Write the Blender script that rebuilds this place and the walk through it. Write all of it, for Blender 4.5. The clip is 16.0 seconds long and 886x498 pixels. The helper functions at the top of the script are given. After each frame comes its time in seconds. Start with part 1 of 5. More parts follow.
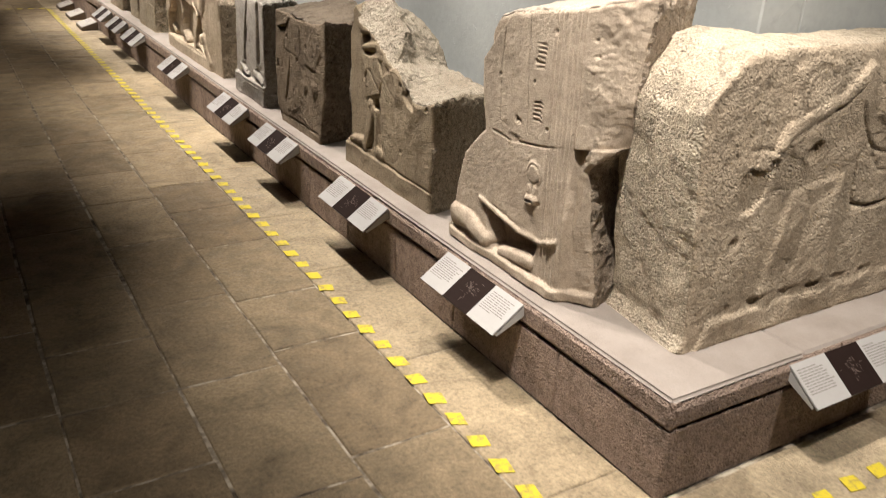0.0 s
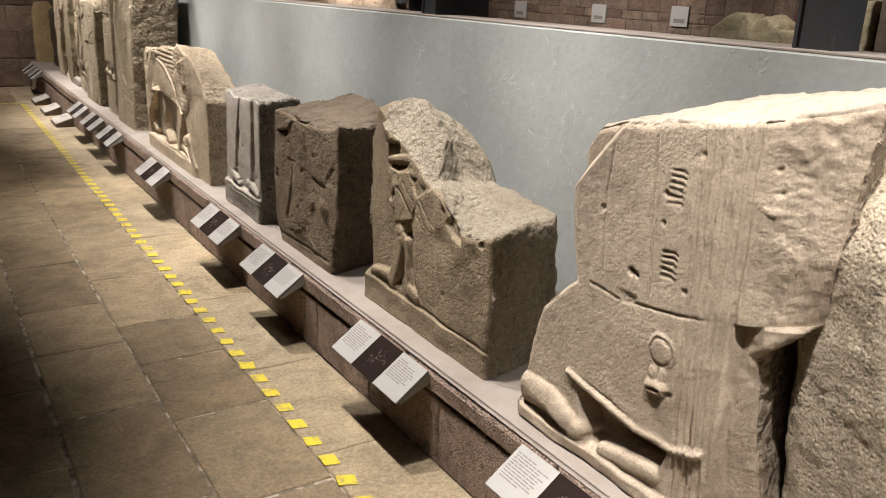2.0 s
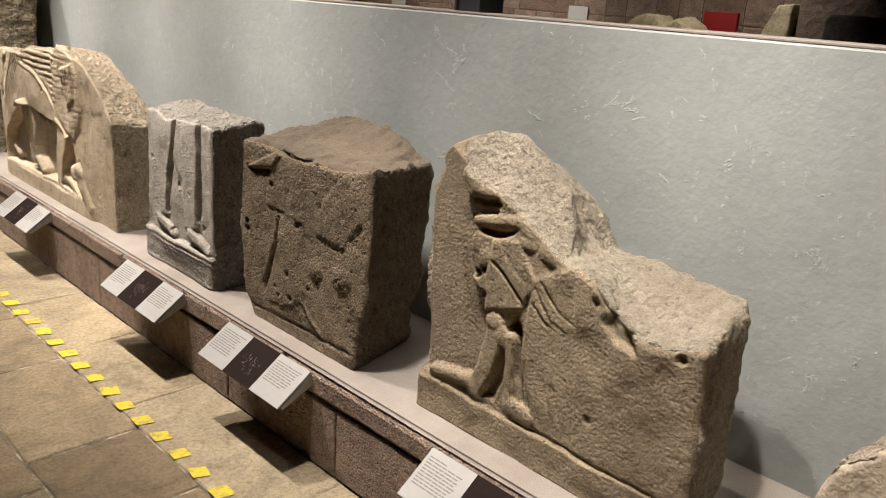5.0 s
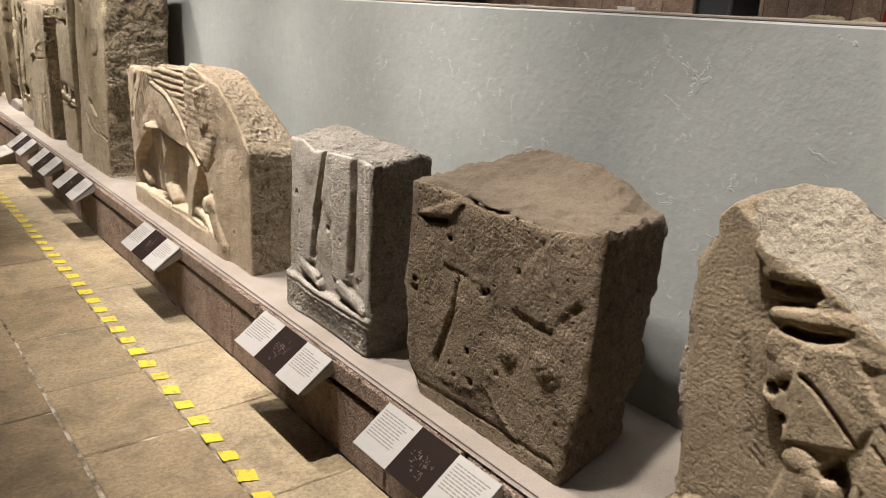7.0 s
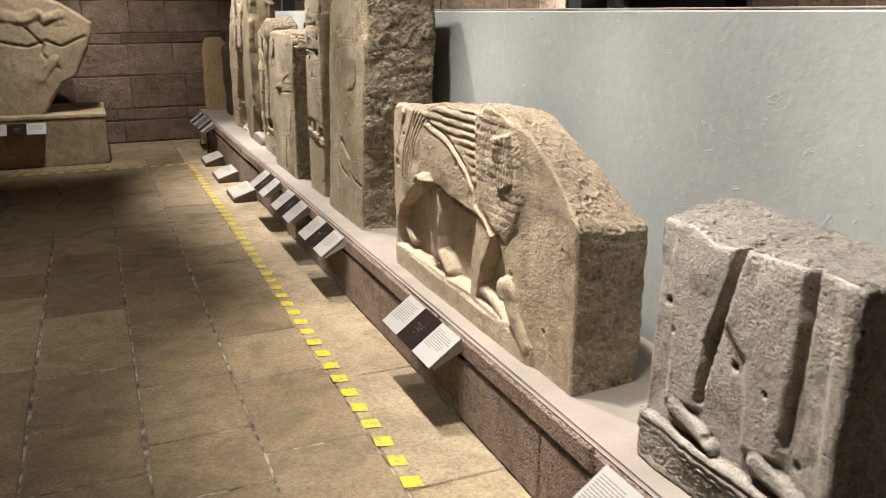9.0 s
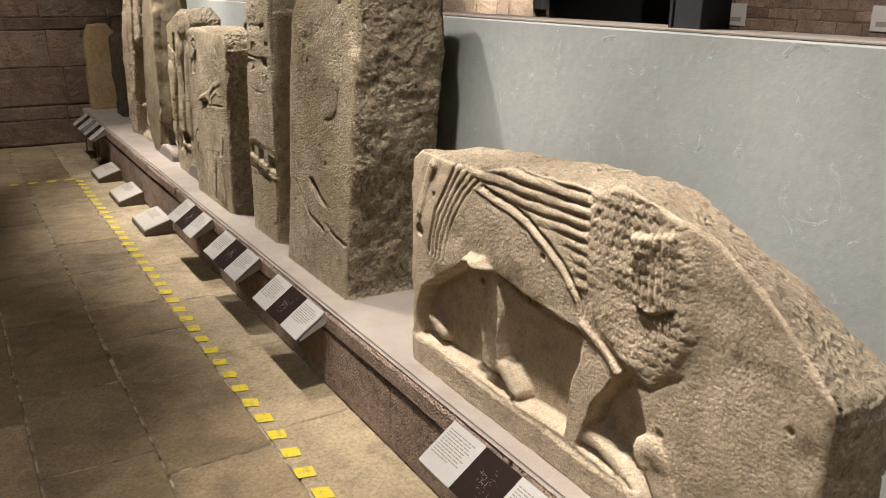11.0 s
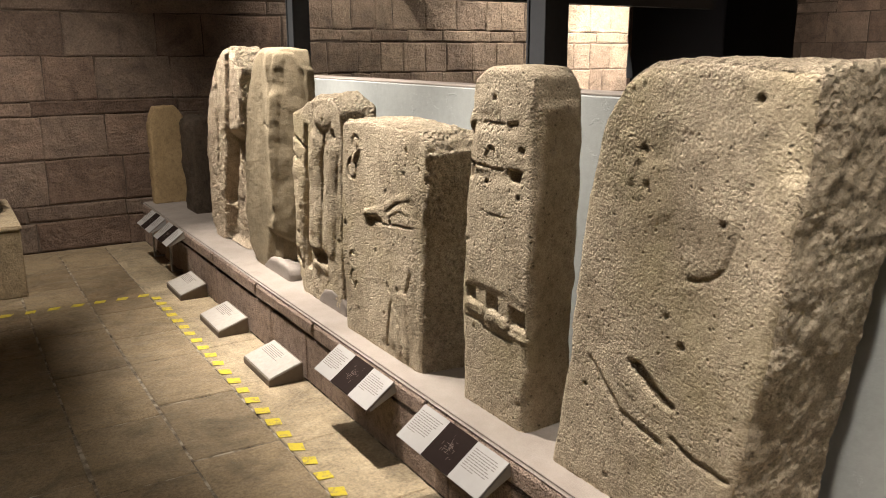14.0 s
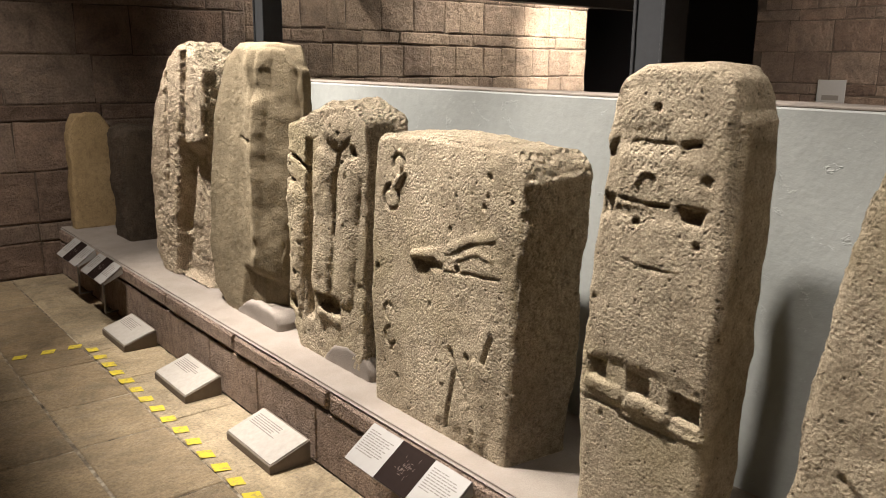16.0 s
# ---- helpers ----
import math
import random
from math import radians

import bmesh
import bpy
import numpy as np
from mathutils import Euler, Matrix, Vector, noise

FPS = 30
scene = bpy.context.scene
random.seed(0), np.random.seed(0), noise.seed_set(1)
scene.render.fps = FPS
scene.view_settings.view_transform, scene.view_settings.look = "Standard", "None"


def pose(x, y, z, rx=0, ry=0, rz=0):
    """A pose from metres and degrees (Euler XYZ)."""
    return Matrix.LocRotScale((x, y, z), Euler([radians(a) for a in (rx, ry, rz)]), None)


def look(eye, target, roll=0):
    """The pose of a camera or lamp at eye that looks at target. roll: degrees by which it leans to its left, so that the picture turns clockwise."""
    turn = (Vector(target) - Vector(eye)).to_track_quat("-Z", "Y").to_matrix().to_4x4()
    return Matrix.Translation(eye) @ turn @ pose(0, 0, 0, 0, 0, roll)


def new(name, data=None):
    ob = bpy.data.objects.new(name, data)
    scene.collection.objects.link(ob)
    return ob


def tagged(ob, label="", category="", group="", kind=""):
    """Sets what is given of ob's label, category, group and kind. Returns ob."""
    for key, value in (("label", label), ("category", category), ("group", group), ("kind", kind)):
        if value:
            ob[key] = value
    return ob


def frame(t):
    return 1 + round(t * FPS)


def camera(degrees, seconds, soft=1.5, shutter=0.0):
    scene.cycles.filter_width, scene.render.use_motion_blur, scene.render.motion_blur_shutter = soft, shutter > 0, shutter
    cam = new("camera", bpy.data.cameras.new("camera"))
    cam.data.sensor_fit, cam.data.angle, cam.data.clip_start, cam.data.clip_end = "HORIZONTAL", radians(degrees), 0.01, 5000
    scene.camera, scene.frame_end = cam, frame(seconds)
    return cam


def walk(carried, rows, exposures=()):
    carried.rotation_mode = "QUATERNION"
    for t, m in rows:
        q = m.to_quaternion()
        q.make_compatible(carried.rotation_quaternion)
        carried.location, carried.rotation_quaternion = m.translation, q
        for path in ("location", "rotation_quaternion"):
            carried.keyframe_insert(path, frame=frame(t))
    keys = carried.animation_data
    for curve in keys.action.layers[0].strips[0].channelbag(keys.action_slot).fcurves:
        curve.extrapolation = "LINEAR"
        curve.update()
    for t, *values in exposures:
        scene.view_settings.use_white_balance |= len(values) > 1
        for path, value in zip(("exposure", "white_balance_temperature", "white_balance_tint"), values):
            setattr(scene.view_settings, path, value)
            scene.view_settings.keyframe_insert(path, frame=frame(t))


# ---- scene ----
cam = camera(57.3, 16.0, soft=0.95, shutter=0.2)
PATH = [
    (0, (0.077, 0.214, 1.674), (1.051, 1.767, 0.876), 3.0),
    (0.5, (0.113, 0.475, 1.654), (1.106, 2.076, 0.984), 2.6),
    (1, (0.128, 0.732, 1.664), (1.13, 2.342, 1.032), 1.5),
    (1.5, (0.221, 0.948, 1.628), (1.213, 2.567, 1.001), 1.8),
    (2, (0.346, 1.141, 1.615), (1.38, 2.739, 1.003), 2.4),
    (2.5, (0.319, 1.377, 1.598), (1.546, 2.843, 1.01), 5.0),
    (3, (0.268, 1.652, 1.623), (1.551, 3.059, 1.011), 4.8),
    (3.2, (0.265, 1.704, 1.631), (1.545, 3.109, 1.009), 5.2),
    (5.3, (0.289, 2.541, 1.531), (1.645, 3.885, 0.935), 3.6),
    (5.5, (0.276, 2.609, 1.522), (1.588, 3.995, 0.924), 4.0),
    (6, (0.345, 2.778, 1.536), (1.556, 4.252, 0.934), 2.8),
    (6.5, (0.458, 2.946, 1.537), (1.624, 4.458, 0.942), 2.4),
    (7, (0.487, 3.101, 1.519), (1.647, 4.618, 0.924), 2.3),
    (7.5, (0.471, 3.369, 1.497), (1.603, 4.911, 0.914), 0.8),
    (8, (0.46, 3.572, 1.489), (1.502, 5.176, 0.903), -0.0),
    (8.5, (0.539, 3.881, 1.51), (1.378, 5.605, 0.94), -1.5),
    (9, (0.578, 4.229, 1.491), (1.326, 5.997, 0.928), -0.2),
    (9.2, (0.559, 4.364, 1.485), (1.295, 6.137, 0.925), 0.3),
    (11.3, (0.505, 5.588, 1.61), (1.574, 7.157, 0.981), -0.4),
    (11.5, (0.462, 5.716, 1.609), (1.566, 7.259, 0.978), -1.2),
    (12, (0.405, 6.003, 1.6), (1.443, 7.59, 0.963), -0.9),
    (12.5, (0.422, 6.285, 1.622), (1.317, 7.974, 1.033), -3.0),
    (13, (0.41, 6.583, 1.638), (1.266, 8.313, 1.117), -1.5),
    (13.5, (0.301, 6.858, 1.666), (1.286, 8.533, 1.19), -0.5),
    (14, (0.263, 7.091, 1.643), (1.284, 8.745, 1.173), -0.1),
    (14.5, (0.32, 7.352, 1.671), (1.357, 9.026, 1.317), -1.2),
    (15, (0.353, 7.606, 1.619), (1.397, 9.274, 1.261), 0.0),
    (15.5, (0.279, 7.908, 1.611), (1.474, 9.462, 1.216), 0.1),
    (16, (0.205, 8.118, 1.599), (1.434, 9.63, 1.149), 0.7),
]
walk(cam, [(t, look(eye, target, roll)) for t, eye, target, roll in PATH], exposures=[
    (0, -0.27, 6300, 10), (1.5, -0.32, 6150, 10), (3, -0.32, 6150, 10), (6, -0.22, 6450, 10), (8, -0.25, 6200, 10), (9, -0.15, 6250, 10),
    (11.5, -0.48, 6350, 10), (12.5, -0.12, 6350, 10), (13.5, -0.10, 6450, 10), (15, -0.20, 6400, 10), (16, -0.20, 6400, 10)])

# ---- world and lamps ----
world = bpy.data.worlds.new("world")
scene.world = world
world.use_nodes = True
world.node_tree.nodes["Background"].inputs[0].default_value = (1.0, 0.9, 0.8, 1)
world.node_tree.nodes["Background"].inputs[1].default_value = 0.013

WARM = (1.0, 0.905, 0.815)


def spot(eye, target, watts, degrees=70, blend=0.7, radius=0.04, color=WARM):
    data = bpy.data.lights.new("spotlight_beam", "SPOT")
    data.energy, data.spot_size, data.spot_blend, data.shadow_soft_size, data.color = watts, radians(degrees), blend, radius, color
    ob = new("spotlight_beam", data)
    ob.matrix_world = look(eye, target)
    return ob


CEILING = 3.7
SPOTS = [
    ((0.90, 1.50), (1.95, 1.85, 0.75), 800, 46),
    ((1.28, 3.47), (1.95, 2.85, 0.60), 560, 58),
    ((1.28, 4.30), (1.95, 3.65, 0.60), 600, 54),
    ((1.28, 5.60), (1.95, 5.05, 0.60), 660, 54),
    ((1.28, 6.62), (1.95, 6.00, 0.60), 680, 56),
    ((1.24, 7.65), (1.90, 7.20, 0.55), 860, 56),
    ((1.25, 7.60), (1.95, 8.00, 0.95), 230, 36),
    ((1.22, 9.00), (1.95, 8.40, 1.20), 480, 46),
    ((1.22, 10.3), (1.95, 9.75, 1.30), 900, 46),
    ((1.22, 11.65), (1.95, 11.05, 1.0), 960, 54),
    ((1.22, 12.75), (1.95, 12.15, 1.05), 960, 54),
]
for (x, y), aim, watts, degrees in SPOTS:
    spot((x, y, CEILING - 0.25), aim, watts, degrees, 0.9, 0.06)
# fill spots added without a seen fixture: plinth end, aisle floor, opposite plinth, walls
FILL_SPOTS = [
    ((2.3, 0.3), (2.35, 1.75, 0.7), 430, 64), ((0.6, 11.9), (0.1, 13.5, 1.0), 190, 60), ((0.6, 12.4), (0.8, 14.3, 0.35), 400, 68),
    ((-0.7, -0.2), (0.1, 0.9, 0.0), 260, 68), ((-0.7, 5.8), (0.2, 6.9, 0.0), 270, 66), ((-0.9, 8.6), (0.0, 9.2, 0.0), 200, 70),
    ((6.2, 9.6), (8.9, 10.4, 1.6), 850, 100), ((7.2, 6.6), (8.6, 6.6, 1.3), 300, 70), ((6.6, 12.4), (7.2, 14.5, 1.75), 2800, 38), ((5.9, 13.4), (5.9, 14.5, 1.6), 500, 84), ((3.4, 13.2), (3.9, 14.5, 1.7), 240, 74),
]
for (x, y), aim, watts, degrees in FILL_SPOTS:
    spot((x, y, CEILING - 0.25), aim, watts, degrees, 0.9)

# ---- materials ----


class Nodes:
    def __init__(self, name, rough=0.85, metal=0.0, spec=0.3):
        self.m = bpy.data.materials.new(name)
        self.m.use_nodes = True
        self.t = self.m.node_tree
        self.b = self.t.nodes["Principled BSDF"]
        self.b.inputs["Roughness"].default_value = rough
        self.b.inputs["Metallic"].default_value = metal
        self.b.inputs["Specular IOR Level"].default_value = spec
        self.pos = self.t.nodes.new("ShaderNodeNewGeometry").outputs["Position"]

    def noise(self, scale, detail=4.0, rough=0.6, vec=None, dist=0.0):
        n = self.t.nodes.new("ShaderNodeTexNoise")
        n.inputs["Scale"].default_value, n.inputs["Detail"].default_value = scale, detail
        n.inputs["Roughness"].default_value, n.inputs["Distortion"].default_value = rough, dist
        self.t.links.new(vec or self.pos, n.inputs["Vector"])
        return n.outputs["Fac"]

    def voronoi(self, scale, feature="F1", vec=None):
        n = self.t.nodes.new("ShaderNodeTexVoronoi")
        n.feature = feature
        n.inputs["Scale"].default_value = scale
        self.t.links.new(vec or self.pos, n.inputs["Vector"])
        return n.outputs["Distance"]

    def ramp(self, fac, stops):
        n = self.t.nodes.new("ShaderNodeValToRGB")
        while len(n.color_ramp.elements) < len(stops):
            n.color_ramp.elements.new(0.5)
        for e, (p, c) in zip(n.color_ramp.elements, stops):
            e.position = p
            e.color = (*c, 1) if isinstance(c, tuple) else (c, c, c, 1)
        self.t.links.new(fac, n.inputs["Fac"])
        return n.outputs["Color"]

    def mix(self, a, b, fac, kind="MIX"):
        n = self.t.nodes.new("ShaderNodeMix")
        n.data_type, n.blend_type = "RGBA", kind
        for sock, value in ((n.inputs[0], fac), (n.inputs[6], a), (n.inputs[7], b)):
            if isinstance(value, (int, float)):
                sock.default_value = value
            elif isinstance(value, tuple):
                sock.default_value = (*value, 1)
            else:
                self.t.links.new(value, sock)
        return n.outputs[2]

    def math(self, op, a, b=0.0):
        n = self.t.nodes.new("ShaderNodeMath")
        n.operation = op
        for sock, value in zip(n.inputs, (a, b)):
            if isinstance(value, (int, float)):
                sock.default_value = value
            else:
                self.t.links.new(value, sock)
        return n.outputs[0]

    def random(self):
        return self.t.nodes.new("ShaderNodeObjectInfo").outputs["Random"]

    def island(self):
        return self.t.nodes.new("ShaderNodeNewGeometry").outputs["Random Per Island"]

    def color(self, c):
        if isinstance(c, tuple):
            self.b.inputs["Base Color"].default_value = (*c, 1)
        else:
            self.t.links.new(c, self.b.inputs["Base Color"])

    def bump(self, height, strength, distance=0.01):
        n = self.t.nodes.new("ShaderNodeBump")
        n.inputs["Strength"].default_value, n.inputs["Distance"].default_value = strength, distance
        self.t.links.new(height, n.inputs["Height"])
        self.t.links.new(n.outputs["Normal"], self.b.inputs["Normal"])


def stone_material(name, light, dark, grain=0.5, pits=0.6, stain=None, relief=1.0, hewn=False):
    """Pecked stone: shallow tool dimples, lumps, fine grain and scattered holes, with darker colour in the hollows."""
    n = Nodes(name, 0.92, spec=0.15)
    wobble = n.t.nodes.new("ShaderNodeTexNoise")
    wobble.inputs["Scale"].default_value, wobble.inputs["Detail"].default_value = 45.0, 3.0
    n.t.links.new(n.pos, wobble.inputs["Vector"])
    shift = n.t.nodes.new("ShaderNodeVectorMath")
    shift.operation = "MULTIPLY_ADD"
    shift.inputs[1].default_value = (0.022, 0.022, 0.022) if hewn else (0.014, 0.014, 0.014)
    n.t.links.new(wobble.outputs["Color"], shift.inputs[0])
    n.t.links.new(n.pos, shift.inputs[2])
    bent = shift.outputs[0]
    dimple = n.ramp(n.voronoi(42 if hewn else 88, vec=bent), [(0.02, 0.0), (0.30, 0.55), (0.62, 1.0)])
    lump = n.noise(34 if hewn else 26, 5, 0.62)
    fine = n.noise(150, 5, 0.75)
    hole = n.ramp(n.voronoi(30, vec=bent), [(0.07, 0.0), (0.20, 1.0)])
    patch = n.ramp(n.noise(7, 3, 0.6), [(0.40, 0.35), (0.60, 1.0)])
    base = n.ramp(n.noise(3.5, 6, 0.65), [(0.34, dark), (0.66, light)])
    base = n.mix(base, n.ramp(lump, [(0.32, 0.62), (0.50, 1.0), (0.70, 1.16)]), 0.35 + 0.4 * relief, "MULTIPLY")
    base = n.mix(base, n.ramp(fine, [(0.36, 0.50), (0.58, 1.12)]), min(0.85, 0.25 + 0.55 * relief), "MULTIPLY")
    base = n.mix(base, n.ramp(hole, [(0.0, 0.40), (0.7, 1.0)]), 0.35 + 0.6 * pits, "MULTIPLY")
    if stain:
        base = n.mix(base, stain, n.ramp(n.noise(1.8, 4, 0.6), [(0.5, 0.0), (0.7, 0.7)]))
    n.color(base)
    h = n.math("MULTIPLY", n.math("MULTIPLY", dimple, patch), (2.6 if hewn else 1.5) * relief)
    h = n.math("ADD", h, n.math("MULTIPLY", lump, 1.5 * relief + 0.15))
    h = n.math("ADD", h, n.math("MULTIPLY", fine, 1.2 * grain + 0.5))
    h = n.math("ADD", h, n.math("MULTIPLY", hole, 2.0 * pits))
    n.bump(h, 1.0, 0.0120 if hewn else 0.0016 + 0.0030 * relief)
    return n.m


M = {}
M["tan"] = stone_material("tan_limestone", (0.54, 0.445, 0.325), (0.44, 0.355, 0.25), 0.5, 0.15, relief=0.42)
M["rubble"] = stone_material("rough_tan_limestone", (0.54, 0.445, 0.325), (0.42, 0.335, 0.235), 0.6, 0.4, relief=0.8)
M["pale"] = stone_material("pale_limestone", (0.53, 0.445, 0.32), (0.38, 0.31, 0.215), 0.7, 0.9, stain=(0.37, 0.31, 0.18), relief=0.8)
M["buff"] = stone_material("buff_sandstone", (0.50, 0.415, 0.315), (0.42, 0.34, 0.255), 0.5, 0.1, relief=0.32)
M["brown"] = stone_material("brown_basalt", (0.275, 0.213, 0.146), (0.185, 0.142, 0.098), 0.8, 0.9, relief=0.7)
M["grey"] = stone_material("grey_basalt", (0.48, 0.435, 0.375), (0.36, 0.325, 0.28), 0.8, 0.4, relief=0.5)
M["olive"] = stone_material("olive_stone", (0.345, 0.275, 0.185), (0.26, 0.205, 0.138), 0.5, 0.3, relief=0.5)
M["moss"] = stone_material("moss_brown_stone", (0.28, 0.228, 0.148), (0.20, 0.162, 0.105), 0.4, 0.15, relief=0.35)
M["ochre"] = stone_material("ochre_stone", (0.42, 0.305, 0.165), (0.31, 0.22, 0.115), 0.4, 0.3, relief=0.5)
M["brown_dust"] = stone_material("dusty_brown_basalt", (0.155, 0.124, 0.090), (0.11, 0.088, 0.064), 0.3, 0.2, relief=0.3)
M["buff_dust"] = stone_material("dusty_buff_sandstone", (0.44, 0.375, 0.30), (0.37, 0.31, 0.245), 0.3, 0.0, relief=0.15)
M["tan_hewn"] = stone_material("tan_limestone_hewn", (0.54, 0.445, 0.325), (0.42, 0.335, 0.235), 0.6, 0.3, relief=0.8, hewn=True)
M["pale_hewn"] = stone_material("pale_limestone_hewn", (0.53, 0.445, 0.32), (0.38, 0.31, 0.215), 0.6, 0.3, relief=1.0, hewn=True)
M["buff_hewn"] = stone_material("buff_sandstone_hewn", (0.50, 0.415, 0.315), (0.40, 0.32, 0.24), 0.6, 0.3, relief=0.8, hewn=True)
M["brown_hewn"] = stone_material("brown_basalt_hewn", (0.28, 0.22, 0.157), (0.19, 0.147, 0.105), 0.8, 0.3, relief=0.9, hewn=True)
M["grey_hewn"] = stone_material("grey_basalt_hewn", (0.43, 0.39, 0.335), (0.31, 0.28, 0.24), 0.8, 0.3, relief=0.9, hewn=True)
M["olive_hewn"] = stone_material("olive_stone_hewn", (0.42, 0.35, 0.255), (0.31, 0.258, 0.185), 0.6, 0.3, relief=0.9, hewn=True)
M["cream_hewn"] = stone_material("cream_broken_stone", (0.48, 0.42, 0.325), (0.36, 0.305, 0.23), 0.6, 0.2, relief=0.6, hewn=True)
M["pecked"] = stone_material("pale_pecked_limestone", (0.62, 0.53, 0.40), (0.50, 0.42, 0.305), 0.6, 0.5, relief=1.1)
M["slate"] = stone_material("dark_grey_stone", (0.13, 0.115, 0.10), (0.085, 0.075, 0.066), 0.6, 0.4)
M["dark"] = stone_material("dark_stone", (0.12, 0.09, 0.065), (0.07, 0.055, 0.04), 0.6, 0.6)


def slab_material(name, a, b, c, rough=(0.5, 0.8), relief=0.35, deep=0.007):
    n = Nodes(name, 0.62, spec=0.3)
    tone = n.ramp(n.random(), [(0.0, a), (0.35, b), (0.7, c), (1.0, a)])
    cloud = n.noise(4.5, 6, 0.65, dist=0.8)
    col = n.mix(tone, n.ramp(cloud, [(0.30, 0.52), (0.5, 0.90), (0.68, 1.18)]), 0.9, "MULTIPLY")
    col = n.mix(col, n.ramp(n.noise(60, 5, 0.8), [(0.34, 0.45), (0.60, 1.08)]), 0.75, "MULTIPLY")
    col = n.mix(col, n.ramp(n.noise(19, 4, 0.7), [(0.30, 0.55), (0.42, 1.0)]), 0.5, "MULTIPLY")
    n.color(col)
    n.t.links.new(n.ramp(n.noise(9, 3), [(0.3, rough[0]), (0.7, rough[1])]), n.b.inputs["Roughness"])
    n.bump(n.math("ADD", n.noise(95, 4, 0.7), n.math("MULTIPLY", n.noise(14, 4), 2.5)), relief, deep)
    return n.m


M["slab"] = slab_material("worn_floor_stone", (0.215, 0.158, 0.092), (0.325, 0.247, 0.148), (0.27, 0.207, 0.125), relief=0.9)
M["border"] = slab_material("hammered_border_stone", (0.42, 0.33, 0.205), (0.46, 0.37, 0.24), (0.37, 0.295, 0.19), relief=1.0)
M["ashlar"] = slab_material("reddish_ashlar", (0.17, 0.112, 0.08), (0.31, 0.215, 0.155), (0.25, 0.185, 0.138), relief=1.0, deep=0.02)
M["ashlar_pale"] = slab_material("pale_ashlar", (0.26, 0.19, 0.135), (0.41, 0.31, 0.215), (0.32, 0.24, 0.17), relief=1.0, deep=0.02)
M["slab_field"] = slab_material("worn_floor_stone_field", (0.20, 0.16, 0.11), (0.20, 0.16, 0.11), (0.20, 0.16, 0.11))
n = Nodes("joint_mortar", 0.95)
n.color(n.ramp(n.noise(12, 4), [(0.34, (0.06, 0.045, 0.03)), (0.50, (0.20, 0.165, 0.12)), (0.60, (0.40, 0.35, 0.27))]))
M["mortar"] = n.m
n = Nodes("wall_joint_mortar", 0.95)
n.color(n.ramp(n.noise(9, 4), [(0.3, (0.05, 0.036, 0.026)), (0.7, (0.13, 0.096, 0.072))]))
M["wall_mortar"] = n.m
M["plinth"] = stone_material("plinth_andesite", (0.40, 0.30, 0.235), (0.27, 0.20, 0.155), 0.8, 0.6, relief=1.3)
n = Nodes("white_marble_grit", 0.9)
n.color(n.mix(n.ramp(n.noise(6, 4), [(0.3, (0.25, 0.214, 0.182)), (0.7, (0.32, 0.28, 0.243))]), n.ramp(n.noise(220, 2), [(0.35, 0.72), (0.6, 1.0)]), 0.5, "MULTIPLY"))
n.bump(n.noise(200, 3), 0.35, 0.004)
M["grit"] = n.m
n = Nodes("grey_blue_plaster", 0.8, spec=0.2)
n.color(n.mix(n.ramp(n.noise(2.2, 4), [(0.3, (0.30, 0.315, 0.30)), (0.7, (0.355, 0.368, 0.35))]), n.ramp(n.noise(35, 4), [(0.3, 0.86), (0.6, 1.0)]), 0.5, "MULTIPLY"))
n.bump(n.math("ADD", n.noise(22, 5, 0.65), n.math("MULTIPLY", n.ramp(n.noise(9, 6, 0.7, dist=1.5), [(0.62, 0.0), (0.66, 1.0)]), 1.2)), 0.42, 0.006)
M["plaster"] = n.m


def plain(name, c, rough=0.5, metal=0.0, var=0.85, scale=40):
    n = Nodes(name, rough, metal)
    n.color(n.mix(c, n.ramp(n.noise(scale, 4), [(0.3, var), (0.7, 1.0)]), 1.0, "MULTIPLY"))
    n.bump(n.noise(scale * 3, 3), 0.1, 0.002)
    return n.m


M["steel"] = plain("charcoal_painted_steel", (0.045, 0.047, 0.05), 0.45, 0.0)
M["ceiling"] = plain("dark_ceiling_paint", (0.10, 0.085, 0.07), 0.9)
M["white"] = plain("white_printed_card", (0.36, 0.346, 0.325), 0.45, 0, 0.95)
M["umber"] = plain("dark_brown_print", (0.016, 0.009, 0.007), 0.75)
M["umber"].node_tree.nodes["Principled BSDF"].inputs["Specular IOR Level"].default_value = 0.1
M["line"] = plain("grey_brown_line", (0.16, 0.12, 0.10), 0.5)
M["text"] = plain("grey_text", (0.20, 0.18, 0.16), 0.6)
M["alu"] = plain("brushed_aluminium", (0.30, 0.29, 0.28), 0.4, 0.8)
n = Nodes("yellow_floor_tape", 0.6)
n.color(n.mix((0.55, 0.44, 0.03), (0.24, 0.19, 0.09), n.ramp(n.noise(38, 6, 0.7), [(0.50, 0.0), (0.62, 0.75)])))
M["yellow"] = n.m
M["wedge"] = plain("grey_stone_wedge", (0.20, 0.165, 0.13), 0.8)
M["card"] = plain("off_white_card", (0.40, 0.37, 0.325), 0.6)
M["cream"] = stone_material("cream_stone", (0.55, 0.48, 0.32), (0.42, 0.35, 0.22), 0.4, 0.3)
M["red"] = plain("red_panel", (0.22, 0.012, 0.01), 0.6)
# the passage's shade is put into this near-black wall colour
M["void"] = plain("passage_shade", (0.08, 0.072, 0.075), 0.9)


